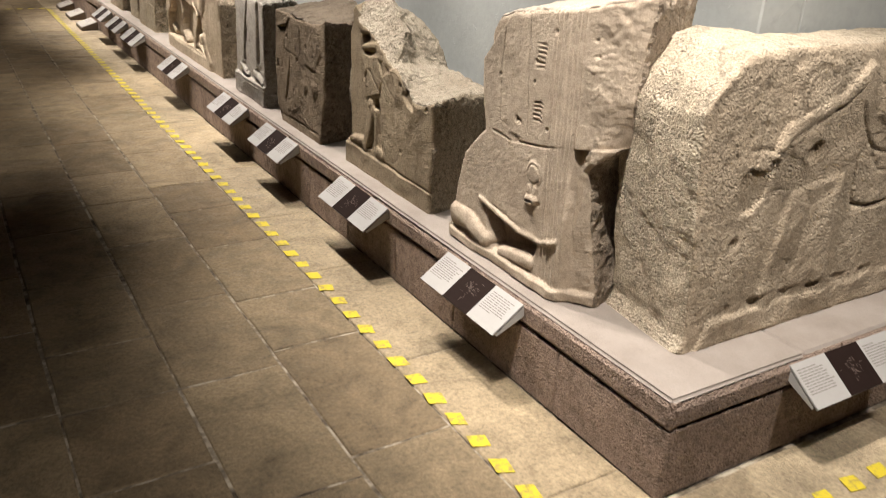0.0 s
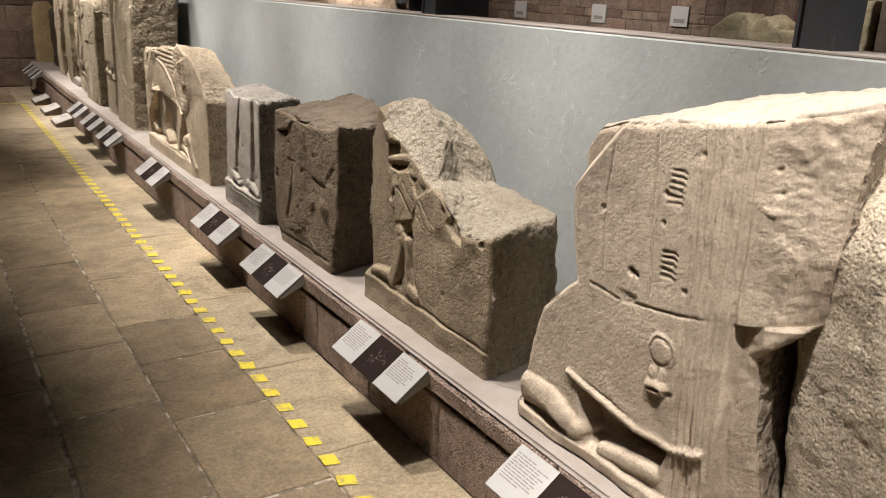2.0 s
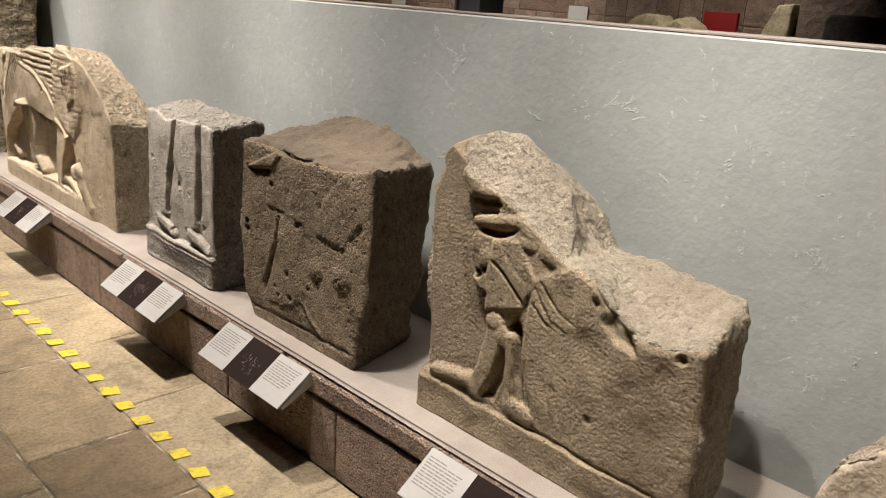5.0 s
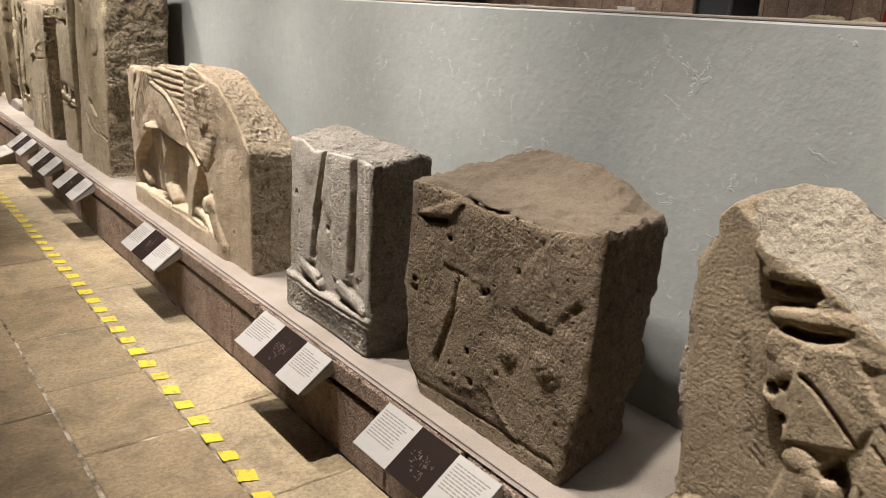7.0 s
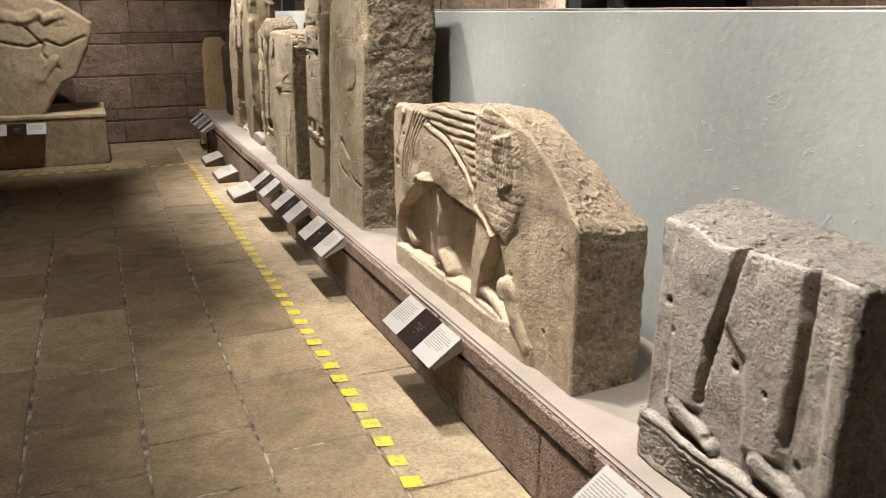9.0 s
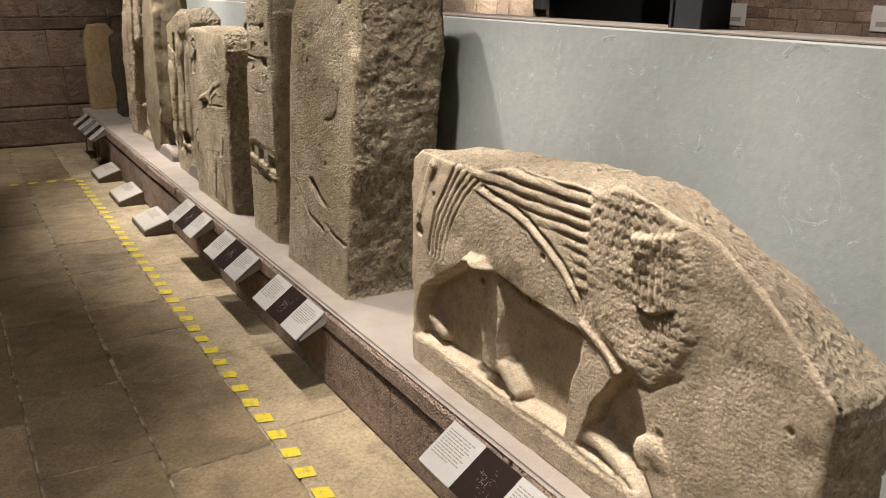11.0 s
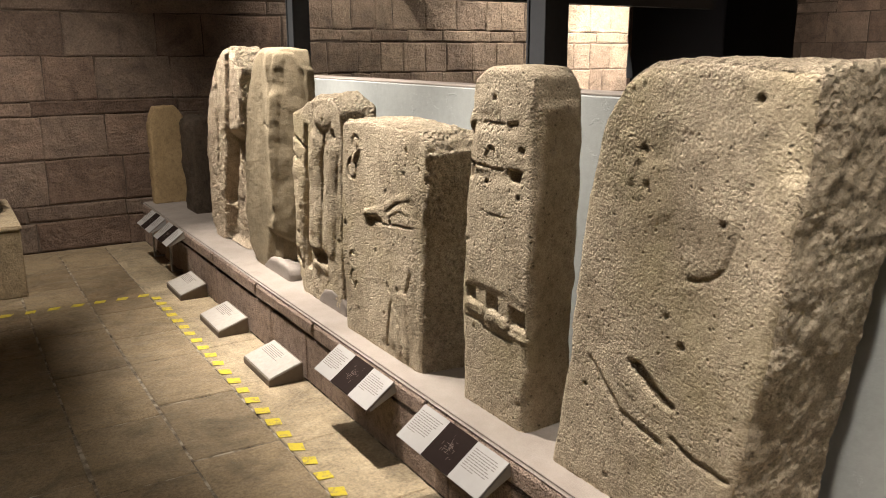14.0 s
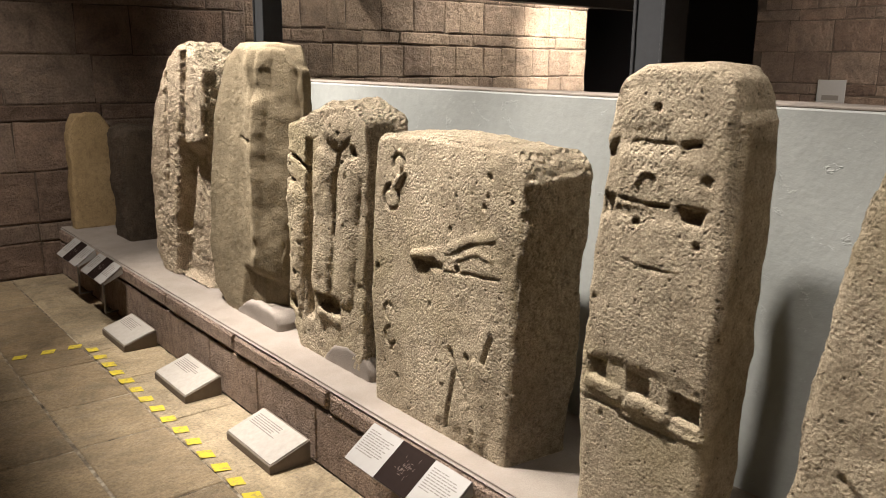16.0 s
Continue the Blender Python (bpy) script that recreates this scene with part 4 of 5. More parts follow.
def carve_broad(r):
    r.ridge([(0.19, 0.94), (0.21, 0.88), (0.165, 0.83)], 0.02, 0.014)
    r.groove(arc(0.18, 0.90, 0.035, -70, 200), 0.009, 0.014)
    r.groove(arc(0.14, 0.78, 0.045, 100, 400, 8), 0.009, 0.016)
    r.pit(0.115, 0.81, 0.018, 0.02)
    r.groove(arc(0.12, 0.36, 0.03, 30, 260), 0.008, 0.012)
    r.groove(arc(0.125, 0.27, 0.035, 90, 330), 0.009, 0.014)
    r.pit(0.13, 0.22, 0.014, 0.014)
    r.plate([(0.40, 0.95), (0.70, 0.95), (0.74, 0.72), (0.70, 0.42), (0.64, 0.05), (0.40, 0.05), (0.38, 0.5), (0.40, 0.76)], 0.010, 0.03)
    r.knob(0.57, 0.86, 0.10, 0.09, 0.010)
    for u, v, s in ((0.65, 0.905, 0.018), (0.645, 0.845, 0.012), (0.63, 0.81, 0.020), (0.50, 0.83, 0.012), (0.74, 0.84, 0.014), (0.47, 0.88, 0.010)):
        r.pit(u, v, s * 0.75, 0.009)
    r.limb([(0.27, 0.60), (0.38, 0.625), (0.47, 0.655), (0.56, 0.70), (0.67, 0.73)], 0.020, 0.022, 0.018)
    r.limb([(0.40, 0.61), (0.50, 0.63), (0.60, 0.67), (0.66, 0.66)], 0.016, 0.018, 0.014)
    r.plate([(0.27, 0.59), (0.36, 0.60), (0.43, 0.595), (0.42, 0.570), (0.33, 0.573)], -0.008, 0.010)
    r.groove([(0.43, 0.575), (0.56, 0.59), (0.70, 0.60)], 0.006, 0.007)
    r.groove([(0.67, 0.41), (0.63, 0.32), (0.59, 0.24)], 0.012, 0.012)
    r.groove([(0.47, 0.32), (0.50, 0.26), (0.47, 0.14), (0.455, 0.04)], 0.012, 0.020)
    r.groove([(0.50, 0.26), (0.55, 0.20), (0.57, 0.14)], 0.010, 0.016)
    r.limb([(0.60, 0.30), (0.62, 0.16), (0.62, 0.05)], 0.03, 0.025, 0.018)
    r.limb([(0.55, 0.14), (0.56, 0.05)], 0.022, 0.025, 0.018)
    r.pit(0.47, 0.72, 0.012, 0.014)


def carve_pair(r):
    r.plate([(0.20, 0.92), (0.24, 0.92), (0.22, 0.16), (0.17, 0.16)], -0.045, 0.018)
    r.groove([(0.0, 0.86), (0.10, 0.84), (0.19, 0.80)], 0.014, 0.030)
    r.groove([(0.0, 0.76), (0.10, 0.73), (0.14, 0.70)], 0.014, 0.030)
    r.limb([(0.10, 0.66), (0.11, 0.45), (0.08, 0.22)], 0.075, 0.06, 0.028)
    r.groove([(0.0, 0.45), (0.04, 0.38)], 0.012, 0.025)
    r.groove([(0.46, 0.90), (0.42, 0.78), (0.40, 0.55)], 0.014, 0.030)
    r.knob(0.44, 0.97, 0.10, 0.07, 0.030)
    r.pit(0.55, 0.90, 0.03, 0.03)
    r.limb([(0.33, 0.82), (0.32, 0.55), (0.30, 0.32)], 0.085, 0.075, 0.030)
    r.limb([(0.53, 0.80), (0.50, 0.55), (0.47, 0.33)], 0.075, 0.07, 0.026)
    r.plate([(0.25, 0.28), (0.44, 0.285), (0.43, 0.22), (0.28, 0.20)], -0.05, 0.010)
    r.limb([(0.28, 0.20), (0.42, 0.19)], 0.022, 0.022, 0.03)
    r.pit(0.06, 0.20, 0.05, 0.05)
    r.pit(0.02, 0.12, 0.04, 0.05)


def carve_ridged(r):
    r.plate([(0.45, 1.4), (1.0, 1.4), (1.0, -0.1), (0.42, -0.1)], 0.02, 0.08)
    r.limb([(0.58, 1.25), (0.51, 0.75), (0.46, 0.14)], 0.05, 0.05, 0.03)
    r.groove([(0.36, 0.885), (0.44, 0.870), (0.48, 0.875)], 0.007, 0.010)
    r.plate([(0.36, 0.24), (0.50, 0.25), (0.80, 0.16), (0.80, -0.1), (0.30, -0.1)], -0.035, 0.03)


def carve_rough(r):
    r.plate([(0.42, 0.75), (0.90, 0.80), (0.90, 0.0), (0.30, 0.0), (0.36, 0.3)], -0.07, 0.05)
    r.groove([(0.55, 1.25), (0.50, 0.9), (0.44, 0.6), (0.36, 0.3)], 0.05, 0.025)
    r.groove([(0.30, 1.15), (0.27, 0.8), (0.22, 0.45)], 0.02, 0.012)


def carve_round(r):
    r.groove([(0.3, 0.76), (0.65, 0.70), (0.87, 0.66), (1.04, 0.72), (1.18, 0.66), (1.40, 0.76)], 0.014, 0.030)
    r.groove([(0.87, 0.84), (0.96, 0.74), (1.02, 0.68), (0.99, 0.60), (1.06, 0.50), (1.14, 0.44)], 0.012, 0.030)
    r.groove(arc(0.80, 1.02, 0.10, 20, 170), 0.010, 0.014)
    r.groove([(1.05, 0.86), (1.15, 0.84), (1.24, 0.86)], 0.008, 0.010)
    r.limb([(0.7, 0.95), (0.85, 0.92), (1.0, 0.98)], 0.06, 0.05, 0.03)
    r.limb([(1.05, 0.92), (1.2, 0.97)], 0.05, 0.04, 0.025)
    r.limb([(0.95, 0.35), (1.10, 0.55)], 0.05, 0.04, 0.02)


stone("torso_relief", (1.80, 2.91, BASE), "x", carved_block(
    0.90, 0.38, [(0, 0.84), (0.06, 0.93), (0.16, 0.955), (0.7, 1.02), (1, 1.08)],
    left=[(0, 0.0), (0.10, 0.0), (0.25, 0.02), (0.38, 0.06), (0.47, 0.15), (0.50, 0.19), (0.60, 0.165), (0.85, 0.13), (1.1, 0.18)],
    right=[(0, 0.82), (0.25, 0.80), (0.50, 0.78), (0.58, 0.86), (0.75, 0.88), (1.1, 0.92)], back_right=-0.10, back_left=0.06,
    top_back=[(0, 0.93), (0.3, 1.03), (1, 1.09)], front=broken_side, cell=0.0042, carve=carve_torso, gain=0.7, rounding=0.03, rough=(0.004, 0.0018), side_rough=0.012, seed=3, pits=10),
    M["buff"], "buff stone relief of a robed torso with woven bands, cracked across", sides=M["buff_hewn"], top=M["buff_dust"])
stone("stepping_relief", (1.83, 4.03, BASE), "x", carved_block(
    0.91, 0.34, [(0, 0.76), (0.03, 0.815), (0.09, 0.845), (0.20, 0.845), (0.33, 0.80), (0.44, 0.725), (0.51, 0.665), (0.545, 0.60), (0.62, 0.585), (0.66, 0.565), (0.72, 0.505), (0.81, 0.47), (0.9, 0.475), (1, 0.51)],
    left=[(0, 0.0), (0.11, 0.0), (0.13, 0.010), (0.29, 0.006), (0.457, -0.004), (0.66, -0.012), (0.728, 0.024), (0.77, 0.018), (0.83, 0.055)], right=[(0, 0.91), (0.6, 0.90)],
    top_back=[(0, 0.74), (0.1, 0.765), (0.24, 0.727), (0.40, 0.659), (0.46, 0.617), (0.52, 0.545), (0.6, 0.545), (0.7, 0.55), (1, 0.52)], back_right=-0.08, front=broken_head,
    cell=0.005, carve=carve_stepping, gain=0.5, rounding=0.025, rough=(0.004, 0.0018), side_rough=0.014, seed=4, pits=2),
    M["olive"], "olive-grey stone relief of a striding figure with a broken stepped top", sides=M["olive_hewn"], top=M["cream_hewn"], broken=lambda u, v: (v > head_edge(u)) & (u > 0.10))
stone("horned_relief", (1.80, 5.00, BASE), "x", carved_block(
    0.74, 0.33, [(0, 0.655), (0.25, 0.662), (0.6, 0.652), (0.75, 0.650), (0.92, 0.672), (1, 0.692)], left=[(0, 0.08), (0.08, 0.02), (0.22, 0.0), (0.7, 0.012)], right=[(0, 0.695), (0.11, 0.710), (0.28, 0.755), (0.7, 0.775)], back_right=-0.09,
    top_back=[(0, 0.665), (0.1, 0.712), (0.3, 0.742), (0.55, 0.742), (0.75, 0.722), (0.85, 0.69), (0.92, 0.66), (1, 0.66)], cell=0.005, carve=carve_horned, gain=0.4, rounding=0.022, rough=(0.005, 0.003), side_rough=0.017, seed=5, pits=12),
    M["brown"], "dark brown basalt relief of a horned figure, heavily worn", sides=M["brown_hewn"], top=M["brown_dust"])
stone("striding_legs_relief", (1.80, 5.80, BASE), "x", carved_block(
    0.61, 0.24, [(0, 0.66), (0.2, 0.665), (0.34, 0.64), (0.5, 0.655), (0.7, 0.66), (1, 0.66)], left=[(0, 0.0), (0.13, 0.0), (0.15, 0.02), (0.7, 0.03)],
    right=[(0, 0.60), (0.7, 0.61)], top_back=[(0, 0.68), (0.5, 0.675), (1, 0.67)], cell=0.0055, carve=carve_legs, gain=0.5, rounding=0.018, rough=(0.003, 0.002), side_rough=0.014, seed=6, pits=8),
    M["grey"], "grey basalt relief of two bare legs above a braided band", sides=M["grey_hewn"])
stone("winged_beast_relief", (1.80, 7.70, BASE), "x", carved_block(
    1.56, 0.26, [(0, 0.71), (0.03, 0.745), (0.25, 0.75), (0.35, 0.785), (0.52, 0.80), (0.58, 0.80), (0.63, 0.83), (0.7, 0.81), (0.8, 0.77), (0.88, 0.70), (1, 0.535)],
    left=[(0, 0.03), (0.3, 0.0), (0.75, 0.02)], right=[(0, 1.56), (0.9, 1.57)], back_right=-0.02,
    top_back=[(0, 0.73), (0.3, 0.77), (0.55, 0.80), (0.66, 0.77), (0.8, 0.67), (0.92, 0.57), (1, 0.51)], cell=0.0045, carve=carve_beast, gain=0.8, rounding=0.018,
    rough=(0.004, 0.0018), side_rough=0.010, seed=7, pits=12), M["tan"], "tan limestone relief of a winged beast with combed mane", sides=M["tan_hewn"])
stone("tall_worn_slab", (1.82, 8.90, BASE), "x", carved_block(
    0.76, 0.38, [(0, 0.99), (0.04, 1.12), (0.11, 1.22), (0.22, 1.26), (0.5, 1.27), (1, 1.25)], left=[(0, -0.06), (0.4, 0.01), (0.8, 0.05), (1.0, 0.09), (1.27, 0.16)],
    right=[(0, 0.63), (0.4, 0.68), (0.7, 0.73), (1.0, 0.76), (1.27, 0.76)], back_right=0.01, top_back=[(0, 1.2), (0.3, 1.27), (1, 1.27)],
    cell=0.0065, carve=carve_tall, gain=0.4, rounding=0.035, rough=(0.005, 0.0022), side_rough=0.010, seed=8, pits=9), M["pale"], "tall weathered limestone slab with a worn carved figure", sides=M["pale_hewn"])
stone("narrow_figure_stele", (1.85, 9.55, BASE), "x", carved_block(
    0.44, 0.22, [(0, 1.14), (0.08, 1.21), (0.2, 1.24), (0.7, 1.25), (0.92, 1.22), (1, 1.14)], left=[(0, 0.02), (0.33, 0.0), (0.7, 0.03), (1.0, 0.06), (1.24, 0.09)],
    right=[(0, 0.42), (0.4, 0.43), (0.8, 0.445), (1.25, 0.45)], back_right=-0.02, top_back=[(0, 1.16), (0.2, 1.23), (0.8, 1.24), (1, 1.16)],
    cell=0.005, carve=carve_narrow, gain=0.45, rounding=0.04, rough=(0.004, 0.0020), side_rough=0.002, seed=9, pits=8), M["pale"], "narrow limestone stele carved with a standing robed figure", sides=M["pale"])
stone("broad_figure_slab", (1.82, 10.53, BASE), "x", carved_block(
    0.80, 0.26, [(0, 0.95), (0.05, 0.995), (0.3, 1.01), (0.92, 0.99), (1, 0.93)], left=[(0, 0.02), (0.4, 0.0), (1.0, 0.03)],
    right=[(0, 0.74), (0.4, 0.77), (0.7, 0.79), (1.0, 0.80)], back_right=0.03, cell=0.005, carve=carve_broad, gain=0.7, rounding=0.03,
    rough=(0.004, 0.0022), side_rough=0.007, seed=10, pits=8), M["pale"], "broad limestone slab with a carved figure holding a staff", sides=M["pale_hewn"])
stone("paired_figures_relief", (1.88, 11.28, BASE), "x", carved_block(
    0.66, 0.20, [(0, 0.93), (0.04, 0.99), (0.3, 1.03), (0.5, 1.08), (0.8, 1.08), (0.95, 1.02), (1, 0.95)], left=[(0, 0.08), (0.12, 0.0), (0.9, 0.03)],
    right=[(0, 0.62), (1.0, 0.66)], top_back=[(0, 1.0), (0.4, 1.08), (0.7, 1.10), (1, 1.03)], cell=0.0065, carve=carve_pair, gain=0.55, rounding=0.03,
    rough=(0.007, 0.004), side_rough=0.012, seed=11, pits=20), M["pale"], "pale limestone relief of two standing figures with a broken top", sides=M["pale_hewn"])
stone("ridged_stele", (1.88, 12.06, BASE), "x", carved_block(
    0.66, 0.18, [(0, 1.15), (0.08, 1.27), (0.2, 1.31), (0.9, 1.30), (1, 1.22)], left=[(0, 0.08), (0.10, -0.07), (0.32, -0.09), (0.69, -0.02), (0.98, 0.06), (1.2, 0.17), (1.3, 0.26)],
    right=[(0, 0.58), (0.5, 0.66), (1.0, 0.73), (1.2, 0.72), (1.3, 0.70)], front=two_planes, cell=0.008, carve=carve_ridged, rounding=0.04, rough=(0.008, 0.003), side_rough=0.004, seed=12, pits=3),
    M["moss"], "tall smooth olive-brown stele with a central ridge", group="stone reliefs on the plinth")
stone("rough_rounded_stele", (1.90, 12.96, BASE), "x", carved_block(
    0.80, 0.24, [(0, 0.78), (0.10, 1.0), (0.25, 1.18), (0.45, 1.30), (0.6, 1.335), (0.8, 1.29), (0.92, 1.2), (1, 1.08)], left=[(0, 0.06), (0.12, -0.07), (0.40, -0.08), (0.77, -0.02), (1.1, 0.05)],
    right=[(0, 0.70), (0.6, 0.74), (1.0, 0.80), (1.3, 0.82)], cell=0.008, carve=carve_rough, rounding=0.06, rough=(0.012, 0.010), side_rough=0.010, seed=13, pits=30),
    M["rubble"], "tall rough limestone stele with a rounded shoulder", sides=M["pale_hewn"])
stone("ochre_slab", (1.80, 14.38, BASE), "y", carved_block(
    0.31, 0.12, [(0, 0.72), (0.2, 0.84), (0.75, 0.85), (1, 0.74)], cell=0.012, rounding=0.03, rough=(0.006, 0.004), seed=14, pits=6),
    M["ochre"], "small ochre stone slab standing against the end wall")
stone("dark_stone_block", (1.98, 13.72, BASE), "y", carved_block(
    0.30, 0.34, [(0, 0.74), (0.3, 0.78), (1, 0.76)], cell=0.014, rounding=0.03, rough=(0.010, 0.006), seed=15, pits=6),
    M["dark"], "dark worn stone block beside the ochre slab")
stone("corner_relief", (1.92, 1.72, BASE), "y", carved_block(
    1.25, [(0, 0.41), (0.2, 0.41), (0.26, 0.21), (1, 0.21)], [(0, 0.80), (0.03, 0.87), (0.09, 0.955), (0.2, 0.97), (1, 0.965)],
    left=[(0, 0.0), (0.06, 0.02), (0.5, -0.03), (0.8, -0.06), (1.0, -0.02)], back_left=0.05, cell=0.0075, carve=carve_corner, gain=0.75, rounding=0.035, rough=(0.006, 0.003), side_rough=0.005,
    seed=16, pits=14), M["rubble"], "tan limestone relief of seated figures on the plinth corner", sides=M["pecked"])

for y, w, h in ((11.80, 0.42, 0.10), (10.96, 0.34, 0.11)):
    stone("cement_mount", (1.876, y, BASE - 0.004), "x", carved_block(w, 0.20, [(0, 0.02), (0.2, h * 0.8), (0.5, h), (0.9, h * 0.9), (1, h * 0.6)], left=[(0, -0.02), (0.2, 0.03)], right=[(0, w), (0.2, w - 0.03)], cell=0.012, rounding=0.02, rough=(0.004, 0.001), seed=int(y * 10), pits=0),
          M["grit"], "smooth pale cement mount under a stele", "mount", "cement mounts")

# ---- opposite plinth with a cracked round stone ----
low = thing("low_plinth", box(-2.6, 0.65, 13.2, 14.45, 0.0, 0.47, 0.008), M["border"], "low pale stone plinth by the end wall", "plinth")
part("top_slab", box(-2.6, 0.66, 13.19, 14.45, 0.47, 0.505, 0.010, segments=2), M["border"], low, "pale stone top slab")
stone("cracked_round_relief", (-0.85, 13.42, 0.505), "y", carved_block(
    1.47, 0.4, [(0, 0.9), (0.12, 1.05), (0.3, 1.17), (0.75, 1.17), (0.9, 1.08), (1, 0.92)], left=[(0, 0.40), (0.3, 0.15), (0.6, 0.03), (0.9, 0.0), (1.1, 0.15)],
    right=[(0, 0.95), (0.12, 1.02), (0.31, 1.14), (0.37, 1.28), (0.62, 1.41), (0.89, 1.47), (1.1, 1.30)], cell=0.014, carve=carve_round, rounding=0.05, rough=(0.010, 0.006), seed=17, pits=10),
    M["olive"], "large rounded stone relief crossed by repaired cracks", group="")


# ---- label boards ----


def tilted(u0, u1, y0, y1, lift0, lift1, bevel=0.0):
    """A slab in the plane of a label board: u from the upper to the lower edge."""
    bm = box(u0, u1, y0, y1, lift0, lift1, bevel)
    a = math.atan2(0.095, 0.13)
    for v in bm.verts:
        u, h = v.co.x, v.co.z
        v.co.x, v.co.z = -u * math.cos(a) - h * math.sin(a), -u * math.sin(a) + h * math.cos(a)
    return bm


def text_rows(y0, y1, rows, seed):
    rng = random.Random(seed)
    bm = bmesh.new()
    for k in range(rows):
        u = 0.024 + 0.0095 * k
        end = y0 + 0.014 + (y1 - y0 - 0.026) * (1 - rng.uniform(0.05, 1.0)) * (0.6 if k in (0, rows - 1) else 0.12)
        at = y1 - 0.013
        while at > end + 0.02:
            w = rng.uniform(0.010, 0.028)
            box(u, u + 0.0034, max(at - w, end), at, 0.0075, 0.0081, 0.0, bm)
            at -= w + 0.004
    a = math.atan2(0.095, 0.13)
    for v in bm.verts:
        u, h = v.co.x, v.co.z
        v.co.x, v.co.z = -u * math.cos(a) - h * math.sin(a), -u * math.sin(a) + h * math.cos(a)
    return bm


def drawing(y, seed):
    """A small pale line drawing of a block and its outlines."""
    rng = random.Random(seed)
    bm = bmesh.new()
    for k in range(34):
        c, l = rng.gauss(0.0, 0.020), rng.uniform(0.004, 0.016)
        u = min(max(rng.gauss(0.080, 0.018), 0.03), 0.13)
        if k % 2:
            box(u, u + 0.0012, y + c - l / 2, y + c + l / 2, 0.0075, 0.0079, 0, bm)
        else:
            box(u - l / 2, u + l / 2, y + c, y + c + 0.0012, 0.0075, 0.0079, 0, bm)
    a = math.atan2(0.095, 0.13)
    for v in bm.verts:
        u, h = v.co.x, v.co.z
        v.co.x, v.co.z = -u * math.cos(a) - h * math.sin(a), -u * math.sin(a) + h * math.cos(a)
    return bm


def label_board(y0, y1, seed, m=None, stand=False):
    w = y1 - y0
    ob = empty("label_board", (1.712, y0, 0.340), "tilted museum label, two white panels beside a dark brown one", "label", "museum labels along the plinth")
    third = w / 3
    part("backing", tilted(0.0, 0.161, 0.0, w, 0.0, 0.0045, 0.0012), M["alu"], ob, "dark metal backing sheet")
    near = part("panel", tilted(0.001, 0.160, 0.001, third, 0.0045, 0.0075), M["white"], ob, "white text panel")
    middle = part("panel", tilted(0.001, 0.160, third, 2 * third, 0.0045, 0.0074), M["umber"], ob, "dark brown picture panel")
    far = part("panel", tilted(0.001, 0.160, 2 * third, w - 0.001, 0.0045, 0.0075), M["white"], ob, "white text panel")
    part("text_print", text_rows(0.0, third, 9, seed), M["text"], near)["kind"] = "stuff"
    part("text_print", text_rows(2 * third, w, 10, seed + 50), M["text"], far)["kind"] = "stuff"
    part("line_drawing", drawing(w / 2, seed), M["line"], middle, "faint pale line drawing")["kind"] = "stuff"
    for y in (0.002, w - 0.005):
        bm = bmesh.new()
        a = [(0.0, -0.004), (-0.118, -0.092), (-0.112, -0.100), (0.004, -0.045)]
        vs = [bm.verts.new((x, yy, z)) for yy in (y, y + 0.003) for x, z in a]
        for q in ((0, 1, 2, 3), (7, 6, 5, 4), (0, 4, 5, 1), (1, 5, 6, 2), (2, 6, 7, 3), (3, 7, 4, 0)):
            bm.faces.new([vs[i] for i in q])
        part("side_bracket", bm, M["white"], ob)
    if stand:
        part("stand", rod((-0.06, w / 2, -0.33), (-0.06, w / 2, -0.06), 0.007, 10, rod((-0.06, w / 2, -0.333), (0.02, w / 2, -0.333), 0.007)), M["alu"], ob, "bent metal foot")
    if m:
        ob.matrix_basis = m
    return ob


for k, (y0, y1) in enumerate(((2.25, 2.77), (3.305, 3.825), (4.41, 4.93), (5.28, 5.80), (6.73, 7.25), (8.24, 8.77), (9.02, 9.56), (9.81, 10.34))):
    label_board(y0, y1, k)
label_board(13.04, 13.46, 21, pose(1.70, 13.04, 0.365), stand=True)
label_board(13.50, 13.94, 22, pose(1.68, 13.50, 0.385), stand=True)
label_board(0.0, 0.52, 31, pose(2.76, 1.535, 0.340, 0, 0, 90))
label_board(0.0, 0.52, 33, pose(0.10, 13.19, 0.44, 0, 0, 90))


